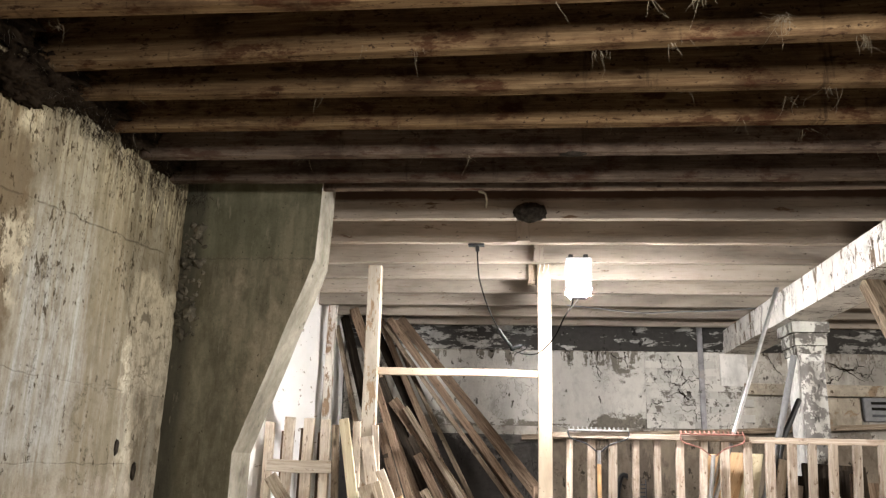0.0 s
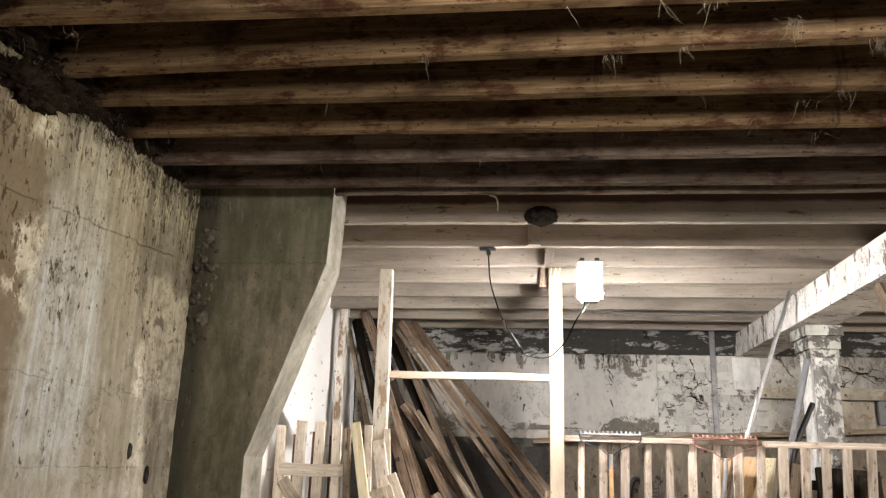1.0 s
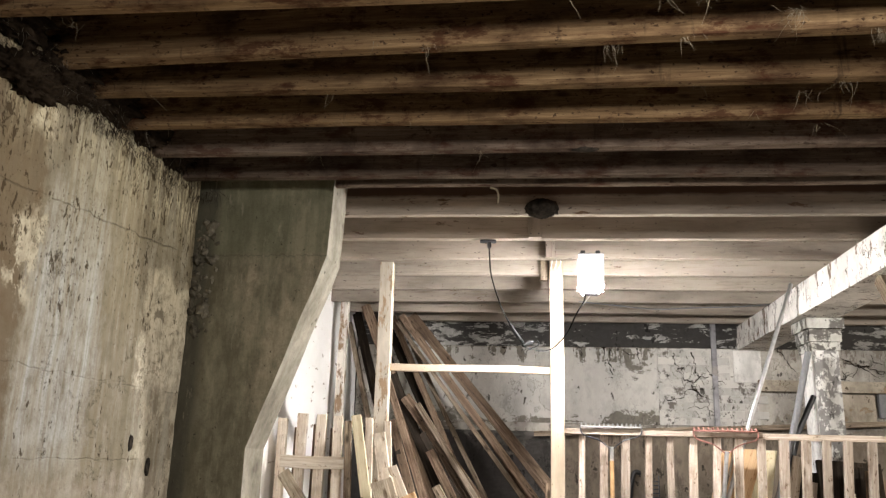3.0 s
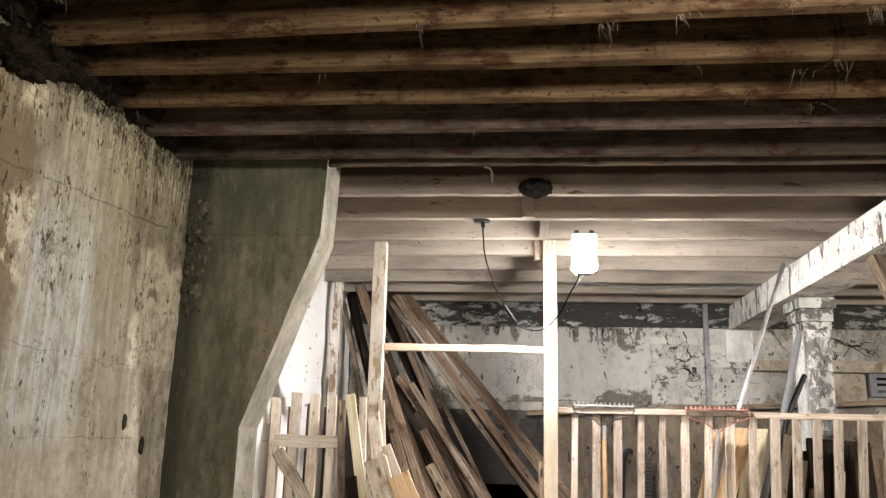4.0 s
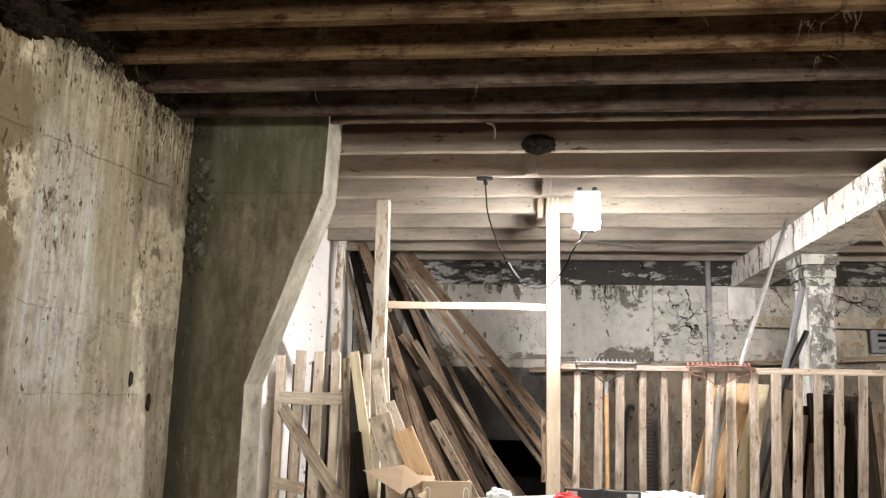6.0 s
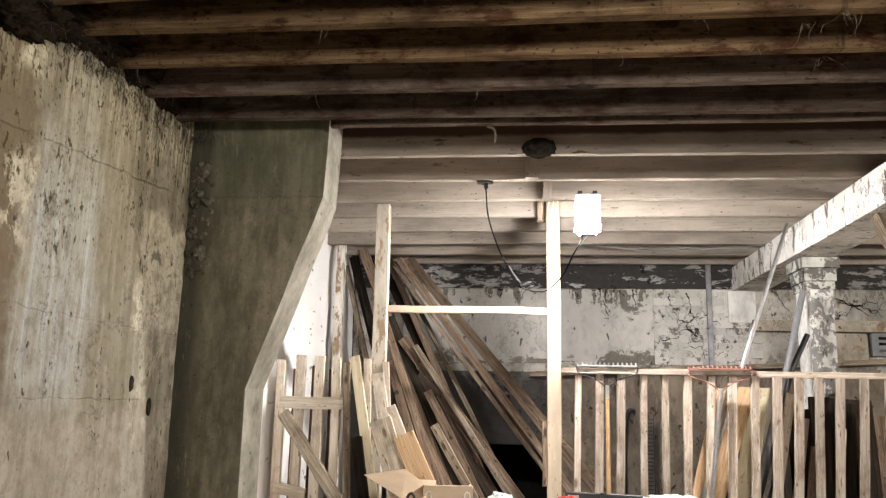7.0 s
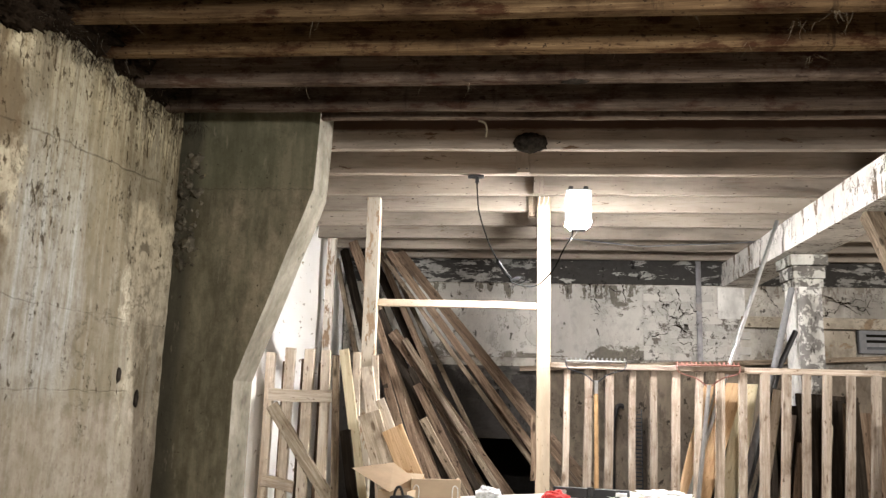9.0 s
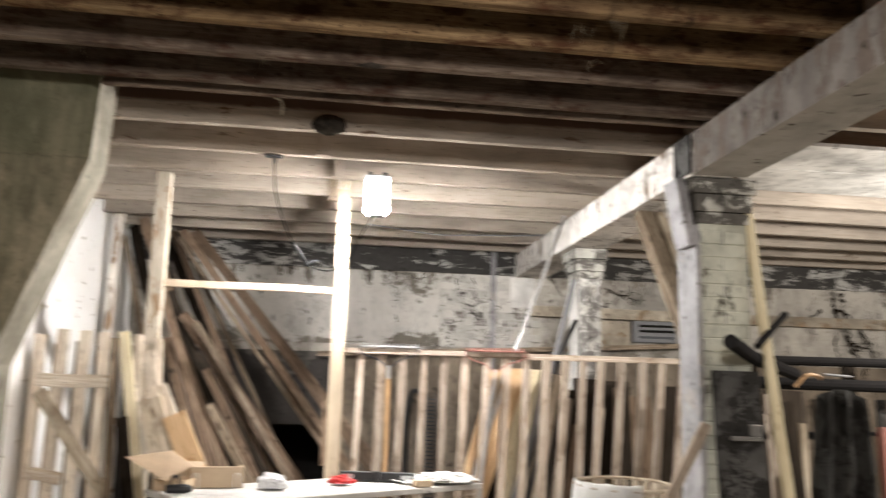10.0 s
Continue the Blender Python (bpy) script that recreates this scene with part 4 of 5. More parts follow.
for x0, x1, z1, w, mat in ((1.42, 1.70, 1.52, 0.06, M_WEATHER), (1.54, 1.79, 1.36, 0.05, M_STUD), (1.66, 1.84, 1.18, 0.05, M_PLANK), (1.86, 2.02, 1.30, 0.045, M_WEATHER), (2.05, 2.14, 1.44, 0.05, M_PLANK)):
    tagged(board("batten", (x0, 5.60, 0.01), (x1, 5.64, z1), w, 0.022, mat), "old tan batten leaning behind the partition", "batten", "battens leaning behind the partition")

# ---- on the back wall ----
tagged(board("conduit", (1.615, 7.60, 0.9), (1.635, 7.60, 2.80), 0.045, 0.03, M_SIDEGREY), "grey vertical conduit on the wall", "conduit")
tagged(board("wall_timber", (0.0, 7.55, 1.69), (3.6, 7.55, 1.88), 0.045, 0.06, M_GREYPLANK), "long weathered timber along the wall", "timber")
tagged(board("wall_timber", (2.0, 7.60, 2.16), (6.1, 7.60, 2.16), 0.10, 0.07, M_CREAM), "cream painted stained timber fixed along the wall", "timber")
bm = rough_slab((-1.2, YBACK - 0.02, 1.80), (1.13, YBACK + 0.02, 2.485), 1, (60, 20), -0.006, 51)
tagged(link("wall_panel", bm, M_PANEL), "smooth white plaster panel on the wall", "wall panel", kind="structure")
bm = rough_slab((1.80, YBACK - 0.05, 2.19), (2.04, YBACK + 0.02, 2.478), 1, (12, 12), -0.004, 53)
tagged(link("wall_patch", bm, M_PATCH), "clean white painted block on the wall", "wall patch", kind="structure")
bm = rough_slab((2.70, YBACK - 0.04, 1.86), (2.99, YBACK + 0.02, 2.10), 1, (12, 10), -0.003, 54)
tagged(link("wall_board", bm, M_CREAM), "pale tan board fixed to the wall", "board")
vent = root("wall_vent", (3.24, YBACK - 0.03, 2.0), "grey metal vent with dark slots on the wall", "vent")
link("frame", box_bm((3.02, YBACK - 0.05, 1.90), (3.46, YBACK + 0.01, 2.11), 0.005), M_DULL, None, vent)
for z in (1.95, 2.01, 2.06):
    link("slot", box_bm((3.08, YBACK - 0.056, z - 0.012), (3.44, YBACK - 0.046, z + 0.012), 0.001), M_HOLLOW if z > 2 else M_IRON, None, vent)



def roots(name, starts, y, label, seed, reach=0.5, thick=0.006):
    """Black dead roots and open cracks that branch over the wall."""
    rng = random.Random(seed)
    bm = bmesh.new()

    def grow(x, z, heading, length, r, depth):
        pts, n, way = [], max(3, int(length / 0.025)), heading
        for k in range(n + 1):
            pts.append((x, y + rng.uniform(-0.002, 0.002), z))
            heading = way + rng.gauss(0, 0.55)
            x, z = x + 0.025 * math.cos(heading), z + 0.025 * math.sin(heading)
            if depth < 2 and rng.random() < 0.11:
                grow(x, z, heading + rng.choice((-1, 1)) * rng.uniform(0.5, 1.3), length * rng.uniform(0.25, 0.6), r * 0.7, depth + 1)
        rings = []
        for k, p in enumerate(pts):
            w = r * (1.0 - 0.75 * k / n) * rng.choice((0.35, 0.6, 1.0, 1.7))
            d = Vector(pts[min(k + 1, n)]) - Vector(pts[max(k - 1, 0)])
            side = Vector((-d.z, 0, d.x)).normalized() * w
            q = Vector(p)
            rings.append([bm.verts.new(q + side), bm.verts.new(q + Vector((0, -0.004, 0))), bm.verts.new(q - side), bm.verts.new(q + Vector((0, 0.006, 0)))])
        for a, b in zip(rings, rings[1:]):
            for i in range(4):
                bm.faces.new((a[i], a[(i + 1) % 4], b[(i + 1) % 4], b[i]))

    for x, z, heading, share in starts:
        grow(x, z, radians(heading), reach * share, thick, 0)
    bmesh.ops.recalc_face_normals(bm, faces=bm.faces)
    return tagged(link(name, bm, M_DEBRIS), label, "cracks", kind="stuff")


roots("black_roots", ((1.27, 2.45, -75, 0.7), (1.43, 2.46, -95, 0.8), (1.36, 2.20, 8, 0.7), (1.42, 2.16, -55, 0.8), (1.20, 2.02, 30, 0.7), (1.30, 2.30, -10, 0.4)), YBACK - 0.042, "black dead roots and cracks over painted bricks", 17, 0.5, 0.0048)
roots("black_cracks", ((0.62, 2.50, -80, 0.35), (0.70, 2.49, -100, 0.5), (0.95, 2.49, -85, 0.4), (0.45, 2.49, -95, 0.25), (-0.3, 2.49, -90, 0.25), (0.84, 2.49, -60, 0.3)), YBACK - 0.028, "black cracks running down from the sooty band", 23, 0.5, 0.0065)
roots("black_cracks", ((2.2, 2.50, -60, 0.6), (2.75, 2.42, -10, 0.9), (3.1, 2.3, 170, 0.8), (2.5, 2.40, -30, 0.8), (3.5, 2.45, -80, 0.6), (3.9, 2.3, 190, 0.8)), YBACK - 0.024, "black cracks in the painted masonry", 29, 0.5, 0.0055)

roots("soot_stain", ((5.15, 2.48, -88, 1.3), (5.25, 2.47, -93, 1.2), (5.32, 2.2, -40, 0.6), (5.02, 2.3, -140, 0.5), (5.22, 2.3, -80, 1.0)), YBACK - 0.024, "black soot stain branching over the wall", 31, 0.6, 0.016)

# ---- the work table ----
table = root("work_table", (0.3, 4.5, 0), "white-topped work table crowded with small things", "table")
corner, u, v = Vector((1.0, 4.72, 0.88)), Vector((-0.84, -0.54, 0)), Vector((-0.54, 0.84, 0))
tm = Matrix((u, -v, Vector((0, 0, 1)))).transposed().to_4x4()
tm.translation = corner
link("tabletop", box_bm((0, -0.62, -0.03), (1.7, 0, 0), 0.004), M_TABLE, tm, table)
for lx, ly in ((0.06, -0.06), (1.64, -0.06), (0.06, -0.56), (1.64, -0.56)):
    link("leg", box_bm((lx - 0.03, ly - 0.03, -0.88), (lx + 0.03, ly + 0.03, -0.03), 0.003), M_STUD, tm, table)


# things set out on the table
TOP = 0.882


def open_box(x, y, turn, w, d, h):
    ob = root("cardboard_box", (x, y, TOP), "open tan cardboard box with its flaps spread on the table", "box")
    m = Matrix.Translation((x, y, TOP)) @ Matrix.Rotation(radians(turn), 4, "Z")
    t = 0.006
    link("base", box_bm((-w / 2, -d / 2, 0), (w / 2, d / 2, t), 0), M_CARD, m, ob)
    for lo, hi in (((-w / 2, -d / 2, t), (w / 2, -d / 2 + t, h)), ((-w / 2, d / 2 - t, t), (w / 2, d / 2, h)), ((-w / 2, -d / 2 + t, t), (-w / 2 + t, d / 2 - t, h)), ((w / 2 - t, -d / 2 + t, t), (w / 2, d / 2 - t, h))):
        link("side", box_bm(lo, hi, 0.001), M_CARD, m, ob)
    sheet = bmesh.new()
    quad = [sheet.verts.new(p) for p in ((-0.02, -0.14, h), (0.06, 0.14, h + 0.05), (-0.06, 0.20, h + 0.12), (-0.25, 0.0, h + 0.10))]
    sheet.faces.new(quad)
    bmesh.ops.solidify(sheet, geom=list(sheet.faces), thickness=0.004)
    link("flap", sheet, M_CARD, Matrix.Translation((x - 0.0, y, TOP)), ob, "raised cardboard flap")
    f2 = m @ Matrix.Translation((0, d / 2, h)) @ Matrix.Rotation(radians(35), 4, "X")
    link("flap", box_bm((-w / 2, 0, -0.004), (w / 2, 0.12, 0), 0.001), M_CARD, f2, ob, "raised cardboard flap")
    return ob


open_box(-0.62, 4.33, -12, 0.16, 0.17, 0.05)


def tray(x, y, turn):
    ob = root("card_tray", (x, y, TOP), "tan card tray with rounded hand slots", "tray")
    m = Matrix.Translation((x, y, TOP)) @ Matrix.Rotation(radians(turn), 4, "Z")
    front = link("front_panel", box_bm((-0.13, -0.006, 0), (0.13, 0.006, 0.105), 0.003), M_CARD, m, ob)
    link("side_panel", box_bm((-0.13, 0.006, 0), (-0.118, 0.15, 0.10), 0.003), M_CARD, m, ob)
    link("side_panel", box_bm((0.118, 0.006, 0), (0.13, 0.15, 0.10), 0.003), M_CARD, m, ob)
    link("bottom_panel", box_bm((-0.118, 0.006, 0), (0.118, 0.15, 0.01), 0.001), M_CARD, m, ob)
    for s in (-1, 1):
        pts = curve_points([(s * 0.115, -0.009, 0.0), (s * 0.115, -0.009, 0.055), (s * 0.10, -0.009, 0.072), (s * 0.088, -0.009, 0.055), (s * 0.088, -0.009, 0.0)], 4)
        link("hand_slot", tube_bm(pts, 0.003, 6), M_PAPER, m, front, "pale rim of a hand slot")
    return ob


tray(-0.43, 4.38, 8)


def clamp_tool(x, y):
    ob = root("power_tool", (x, y, TOP), "black power tool with a curved handle", "tool")
    link("body", tube_bm([(x - 0.03, y, TOP + 0.022), (x + 0.06, y + 0.01, TOP + 0.024), (x + 0.09, y + 0.01, TOP + 0.024)], [0.020, 0.022, 0.012], 10), M_BLACK, None, ob)
    link("handle", tube_bm(curve_points([(x - 0.01, y, TOP + 0.04), (x, y, TOP + 0.075), (x + 0.02, y, TOP + 0.082), (x + 0.035, y, TOP + 0.04)], 5), 0.007, 8), M_BLACK, None, ob)
    return ob


clamp_tool(-0.60, 4.13)


def crumpled(name, x, y, w, d, h, mat, label, category, seed):
    """A loose heap: a bag or rag, creased all over."""
    bm = bmesh.new()
    bmesh.ops.create_icosphere(bm, subdivisions=4, radius=1.0)
    for v in bm.verts:
        q = v.co * 2.2 + Vector((seed, 0, 0))
        k = 1 + 0.35 * noise.noise(q) + 0.30 * abs(noise.noise(q * 2.3)) + 0.30 * abs(noise.noise(q * 5))
        v.co = Vector((v.co.x * w * k, v.co.y * d * k, max(-0.02, v.co.z) * h * k + 0.012))
    return tagged(link(name, bm, mat, Matrix.Translation((x, y, TOP))), label, category)


crumpled("plastic_bag", -0.15, 4.34, 0.065, 0.05, 0.055, M_BAG, "crumpled clear plastic bag on the table", "bag", 3)
crumpled("red_gloves", 0.20, 4.56, 0.06, 0.045, 0.034, M_REDPLASTIC, "crumpled red work gloves on the table", "gloves", 8)
crumpled("white_rag", 0.80, 4.78, 0.14, 0.09, 0.036, M_PAPER, "crumpled white rag on the table", "rag", 14)
level = root("spirit_level", (0.40, 4.72, TOP), "black spirit level with silver ends on the table", "level")
lm = Matrix.Translation((0.40, 4.72, TOP)) @ Matrix.Rotation(radians(-12), 4, "Z")
level_bar = link("bar", box_bm((-0.21, -0.012, 0.0), (0.21, 0.012, 0.055), 0.004), M_BLACK, lm, level)
for s in (-0.165, 0.165):
    link("end_label", box_bm((s - 0.03, -0.016, 0.018), (s + 0.03, -0.0125, 0.040), 0.001), M_STEEL, lm, level_bar, "silver end label")
link("vial", tube_bm([(0.0, -0.016, 0.0), (0.0, -0.016, 0.06)], 0.018, 10), M_BLACK, lm, level)
tagged(link("small_carton", box_bm((-0.05, -0.03, 0), (0.05, 0.03, 0.035), 0.003), M_CARD, Matrix.Translation((0.63, 4.52, TOP)) @ Matrix.Rotation(0.4, 4, "Z")), "small brown carton on the table", "carton")
for k, (x, y, a, z) in enumerate(((0.62, 4.75, 0.5, 0.0), (0.70, 4.66, 0.1, 0.004), (0.78, 4.70, -0.3, 0.008))):
    sheet = bmesh.new()
    bmesh.ops.create_grid(sheet, x_segments=8, y_segments=8, size=0.5)
    for v in sheet.verts:
        v.co = Vector((v.co.x * 0.30, v.co.y * 0.21, 0.012 + 0.018 * noise.noise(Vector((v.co.x * 3 + k, v.co.y * 3, k)))))
    bmesh.ops.solidify(sheet, geom=list(sheet.faces), thickness=0.001)
    tagged(link("paper_sheet", sheet, M_PAPER, Matrix.Translation((x, y, TOP + z)) @ Matrix.Rotation(a, 4, "Z")), "curled white paper sheet on the table", "paper", "papers on the table")

# ---- on and under the joists ----
bm = bmesh.new()
bmesh.ops.create_icosphere(bm, subdivisions=4, radius=1.0)
for v in bm.verts:
    q = v.co * 3.0
    k = 1 + 0.16 * noise.noise(q * 2.5) + 0.10 * noise.noise(q * 6)
    v.co = Vector((v.co.x * 0.088 * k, min(0.0, v.co.y) * 0.075 * k + 0.004, v.co.z * 0.052 * k))
tagged(link("mud_nest", bm, M_MUD, Matrix.Translation((0.045, 4.128, 2.735)), None, "", True), "dark mud nest stuck to a limewashed joist", "nest")


def cleat(x0, x1, y, z0, z1, mat, label):
    ob = root("timber_cleat", ((x0 + x1) / 2, y, z0), label, "cleat")
    block = board("block", ((x0 + x1) / 2, y - 0.018, z0), ((x0 + x1) / 2, y - 0.018, z1), x1 - x0, 0.034, mat, ob)
    for x in (x0 + 0.015, x1 - 0.015):
        link("nail_head", tube_bm([(x, y - 0.034, z0 + 0.02), (x, y - 0.038, z0 + 0.02)], 0.004, 8), M_IRON, None, block)
    return ob


cleat(-0.03, 0.045, 4.608, 2.705, 2.90, M_WHITE, "limewashed timber cleat nailed to a joist")
cleat(0.075, 0.14, 5.088, 2.705, 2.90, M_WHITE, "limewashed timber cleat nailed above the post")
cleat(0.045, 0.10, 5.548, 2.66, 2.90, M_GREYPLANK, "bare timber cleat nailed to a joist")
for k in range(3):
    tagged(link("wire_strand", tube_bm(curve_points([(0.12 + 0.025 * k, 5.44, 2.72), (0.125 + 0.03 * k, 5.40, 2.76), (0.13 + 0.02 * k, 5.42, 2.82), (0.12 + 0.03 * k, 5.50, 2.88)], 4), 0.0025, 5), M_PAPER), "white wire strand above the post", "wire", "wires above the post")

hook = root("ceiling_hook", (-0.25, 4.63, 2.70), "dark hook plate with a hanging black cable", "hook")
link("plate", box_bm((-0.315, 4.605, 2.688), (-0.22, 4.655, 2.697), 0.002), M_IRON, None, hook)
link("cable", tube_bm(curve_points([(-0.262, 4.63, 2.69), (-0.258, 4.63, 2.60), (-0.245, 4.66, 2.48), (-0.19, 4.75, 2.32), (-0.12, 4.85, 2.20), (-0.06, 5.0, 2.135)]), 0.0042, 6), M_CABLE, None, hook, "hanging black cable")
link("plug", tube_bm([(-0.262, 4.63, 2.69), (-0.26, 4.63, 2.655)], 0.012, 8), M_BLACK, None, hook)
link("connector", tube_bm([(-0.14, 4.83, 2.225), (-0.085, 4.94, 2.16)], 0.012, 8), M_BLACK, None, hook)
link("clip", tube_bm([(-0.130, 4.85, 2.235), (-0.10, 4.90, 2.185), (-0.055, 4.97, 2.140)], [0.003, 0.005, 0.004], 8), M_IRON, None, hook, "dark iron clip")
link("socket", tube_bm([(-0.065, 4.99, 2.125), (-0.02, 5.02, 2.150), (0.0, 5.03, 2.155)], [0.010, 0.015, 0.010], 8), M_CABLE, None, hook, "dark bakelite socket")
link("loose_wire", tube_bm(curve_points([(-0.02, 5.02, 2.15), (0.02, 5.03, 2.165), (0.03, 5.05, 2.14), (-0.03, 5.03, 2.11), (-0.05, 5.0, 2.075)], 5), 0.003, 6), M_CABLE, None, hook)
tagged(link("ceiling_cable", tube_bm(curve_points([(0.36, 6.48, 2.70), (0.62, 6.47, 2.672), (0.95, 6.47, 2.640), (1.25, 6.48, 2.655), (1.60, 6.48, 2.668), (1.84, 6.49, 2.69)], 6), 0.005, 6), M_DULL), "thin grey cable slung under the joists", "cable")
tagged(link("bent_nail", tube_bm(curve_points([(-0.205, 3.68, 2.70), (-0.175, 3.67, 2.685), (-0.165, 3.67, 2.65), (-0.17, 3.67, 2.615)], 5), 0.005, 6), M_STRAW), "bent pale strip hanging from a joist", "strip")


def straw(name, spots, label, mat, seed, spread=0.04, length=0.10, count=14, thick=0.0011):
    """Loose hay caught on timber: thin bent stalks."""
    rng = random.Random(seed)
    bm = bmesh.new()
    for x, y, z in spots:
        n = max(2, int(count * rng.uniform(0.5, 1.4)))
        for _ in range(n):
            p = Vector((x + rng.gauss(0, spread), y + rng.gauss(0, spread * 0.35), z + rng.uniform(0, 0.02)))
            d = Vector((rng.gauss(0, 0.5), rng.gauss(0, 0.4), rng.gauss(-0.9, 0.6))).normalized()
            ln = length * rng.choice((0.25, 0.4, 0.6, 0.9, 1.5)) / 5
            curl = Vector((rng.gauss(0, 0.35), rng.gauss(0, 0.25), rng.gauss(-0.1, 0.25)))
            pts = [p]
            for _ in range(5):
                d = (d + curl + Vector((rng.gauss(0, 0.22), rng.gauss(0, 0.15), rng.gauss(-0.08, 0.22)))).normalized()
                pts.append(pts[-1] + d * ln)
            rings = []
            for k, q in enumerate(pts):
                r = thick * (1.2 - 0.18 * k)
                rings.append([bm.verts.new(q + Vector((math.cos(a), math.sin(a) * 0.6, math.sin(a) * 0.6)) * r) for a in (0, 2.1, 4.2)])
            for a, b in zip(rings, rings[1:]):
                for s in range(3):
                    bm.faces.new((a[s], a[(s + 1) % 3], b[(s + 1) % 3], b[s]))
    return tagged(link(name, bm, mat), label, "straw", kind="stuff")


rng = random.Random(5)
spots = []
for y in FRONT:
    if y > 1.6:
        for _ in range(4):
            spots.append((rng.uniform(-1.4, 1.8), y - rng.uniform(0.0, 0.05), ZC + 0.004))
straw("hanging_straw", spots, "dry hay stalks hanging from the joists", M_STRAW, 6, 0.012, 0.07, 4, 0.0008)
tufts = [(-0.33, 2.32, ZC), (0.48, 2.30, ZC), (0.50, 2.05, ZC), (0.77, 2.18, ZC), (0.95, 2.72, ZC), (1.05, 2.63, ZC), (-1.42, 2.13, ZC), (-0.23, 3.20, ZC), (1.10, 3.0, ZC), (-1.6, 2.36, ZC), (0.24, 2.35, ZC), (1.02, 2.28, ZC)]
straw("hay_tufts", tufts, "tufts of dry hay hanging between the joists", M_STRAW, 21, 0.016, 0.07, 18, 0.0008)
ends = [(XW + rng.uniform(0.0, 0.10), y - rng.uniform(-0.12, 0.16), ZC - rng.uniform(-0.05, 0.10)) for y in FRONT if y > 1.5 for _ in range(10)]
ends += [(XW + rng.uniform(0.0, 0.05), rng.uniform(2.1, 2.95), ZC - rng.uniform(-0.02, 0.09)) for _ in range(50)]
straw("straw_on_wall_head", ends, "dark dusty hay and cobweb on the wall head", M_DEBRIS, 9, 0.036, 0.05, 24, 0.0008)
straw("cobweb_on_wall_head", ends[::3], "grey cobweb strands on the wall head", M_WEB, 12, 0.06, 0.05, 10, 0.0004)


def clump(y, seed, drop=0.0, size=1.0):
    """Old nesting rubbish packed where a joist meets the wall; low clumps stand for shade."""
    bm = bmesh.new()
    bmesh.ops.create_icosphere(bm, subdivisions=4, radius=1.0)
    for v in bm.verts:
        q = v.co * 2.0 + Vector((seed * 3.1, 0, 0))
        k = 1 + 0.4 * noise.noise(q) + 0.45 * noise.noise(q * 3) + 0.5 * noise.noise(q * 9)
        v.co = Vector((v.co.x * 0.085 * k, v.co.y * 0.12 * k, v.co.z * 0.06 * k)) * size
    return tagged(link("nesting_debris", bm, M_DEBRIS, Matrix.Translation((XW + 0.01, y, ZC + 0.065 - drop)), None, "", True), "dark clump of old nesting debris on the wall head, partly shade fill", "debris", "nesting debris along the wall head")


for k, y in enumerate((1.30, 1.55, 1.72, 1.85, 2.03, 2.16, 2.47, 2.78, 3.08, 3.38)):
    clump(y, k + 1)
# Lower clumps added as dark fill for the joists' shadow on the wall.
for k, (y, drop, size) in enumerate(((2.24, 0.15, 0.9), (2.31, 0.165, 0.75), (2.37, 0.14, 0.7), (2.42, 0.06, 0.85), (2.46, 0.115, 0.55), (2.55, 0.07, 0.6), (2.66, 0.055, 0.55), (2.86, 0.04, 0.5))):
    clump(y, k + 21, drop, size)

# ---- marks on the concrete ----
# Dark holes in the wall, built as low raised lumps.
for k, (y, z, h) in enumerate(((3.32, 1.46, 0.032), (3.50, 1.36, 0.038))):
    bm = bmesh.new()
    bmesh.ops.create_icosphere(bm, subdivisions=3, radius=1.0)
    for v in bm.verts:
        q = 1 + 0.4 * noise.noise(v.co * 2.0 + Vector((k * 4.0, 0, 0)))
        v.co = Vector((v.co.x * 0.007, v.co.y * 0.018 * q, v.co.z * h * q))
    tagged(link("mud_lump", bm, M_MUD, Matrix.Translation((XW + 0.002, y, z)), None, "", True), "dark lump standing for a hole in the concrete wall", "mud", "mud lumps on the wall")


def rubble():
    """Broken concrete in the corner between wall and stub."""
    rng = random.Random(4)
    bm = bmesh.new()
    for k in range(150):
        z = rng.uniform(1.97, 2.56)
        r = rng.uniform(0.006, 0.018) if k % 5 else rng.uniform(0.016, 0.034)
        c = Vector((XW + 0.01 + rng.random() ** 1.7 * 0.12, YFIN + 0.008, z))
        m = Matrix.Translation(c) @ Euler((rng.uniform(0, 6), rng.uniform(0, 6), rng.uniform(0, 6))).to_matrix().to_4x4() @ Matrix.Diagonal((r * rng.uniform(0.6, 1.4), r * rng.uniform(0.5, 1.0), r * rng.uniform(0.7, 1.6), 1))
        out = bmesh.ops.create_icosphere(bm, subdivisions=1, radius=1.0, matrix=m)
        for v in out["verts"]:
            v.co += Vector((rng.uniform(-1, 1), rng.uniform(-1, 1), rng.uniform(-1, 1))) * r * 0.22
    return bm


tagged(link("broken_concrete", rubble(), M_RUBBLE), "crumbled concrete patch in the wall corner", "rubble", kind="stuff")

# ---- behind the partition ----
tagged(board("brown_offcut", (0.095, 5.44, 0.9), (0.09, 5.44, 1.31), 0.035, 0.02, M_PLANK), "brown batten nailed beside the post", "batten")
tagged(link("hose", tube_bm(curve_points([(0.86, 7.5, 0.02), (0.83, 7.52, 0.5), (0.83, 7.52, 1.1), (0.87, 7.52, 1.36), (0.93, 7.53, 1.38)]), 0.022, 8), M_BLACK), "dark hose hanging on the wall", "hose")
tagged(link("grey_panel", box_bm((1.12, 7.42, 0.0), (1.34, 7.46, 1.29), 0.006), M_BACK_LOW), "grey panel standing against the wall", "panel")
grate = root("metal_ladder_strip", (1.04, 7.45, 0.0), "thin perforated metal strip standing at the wall", "strip")
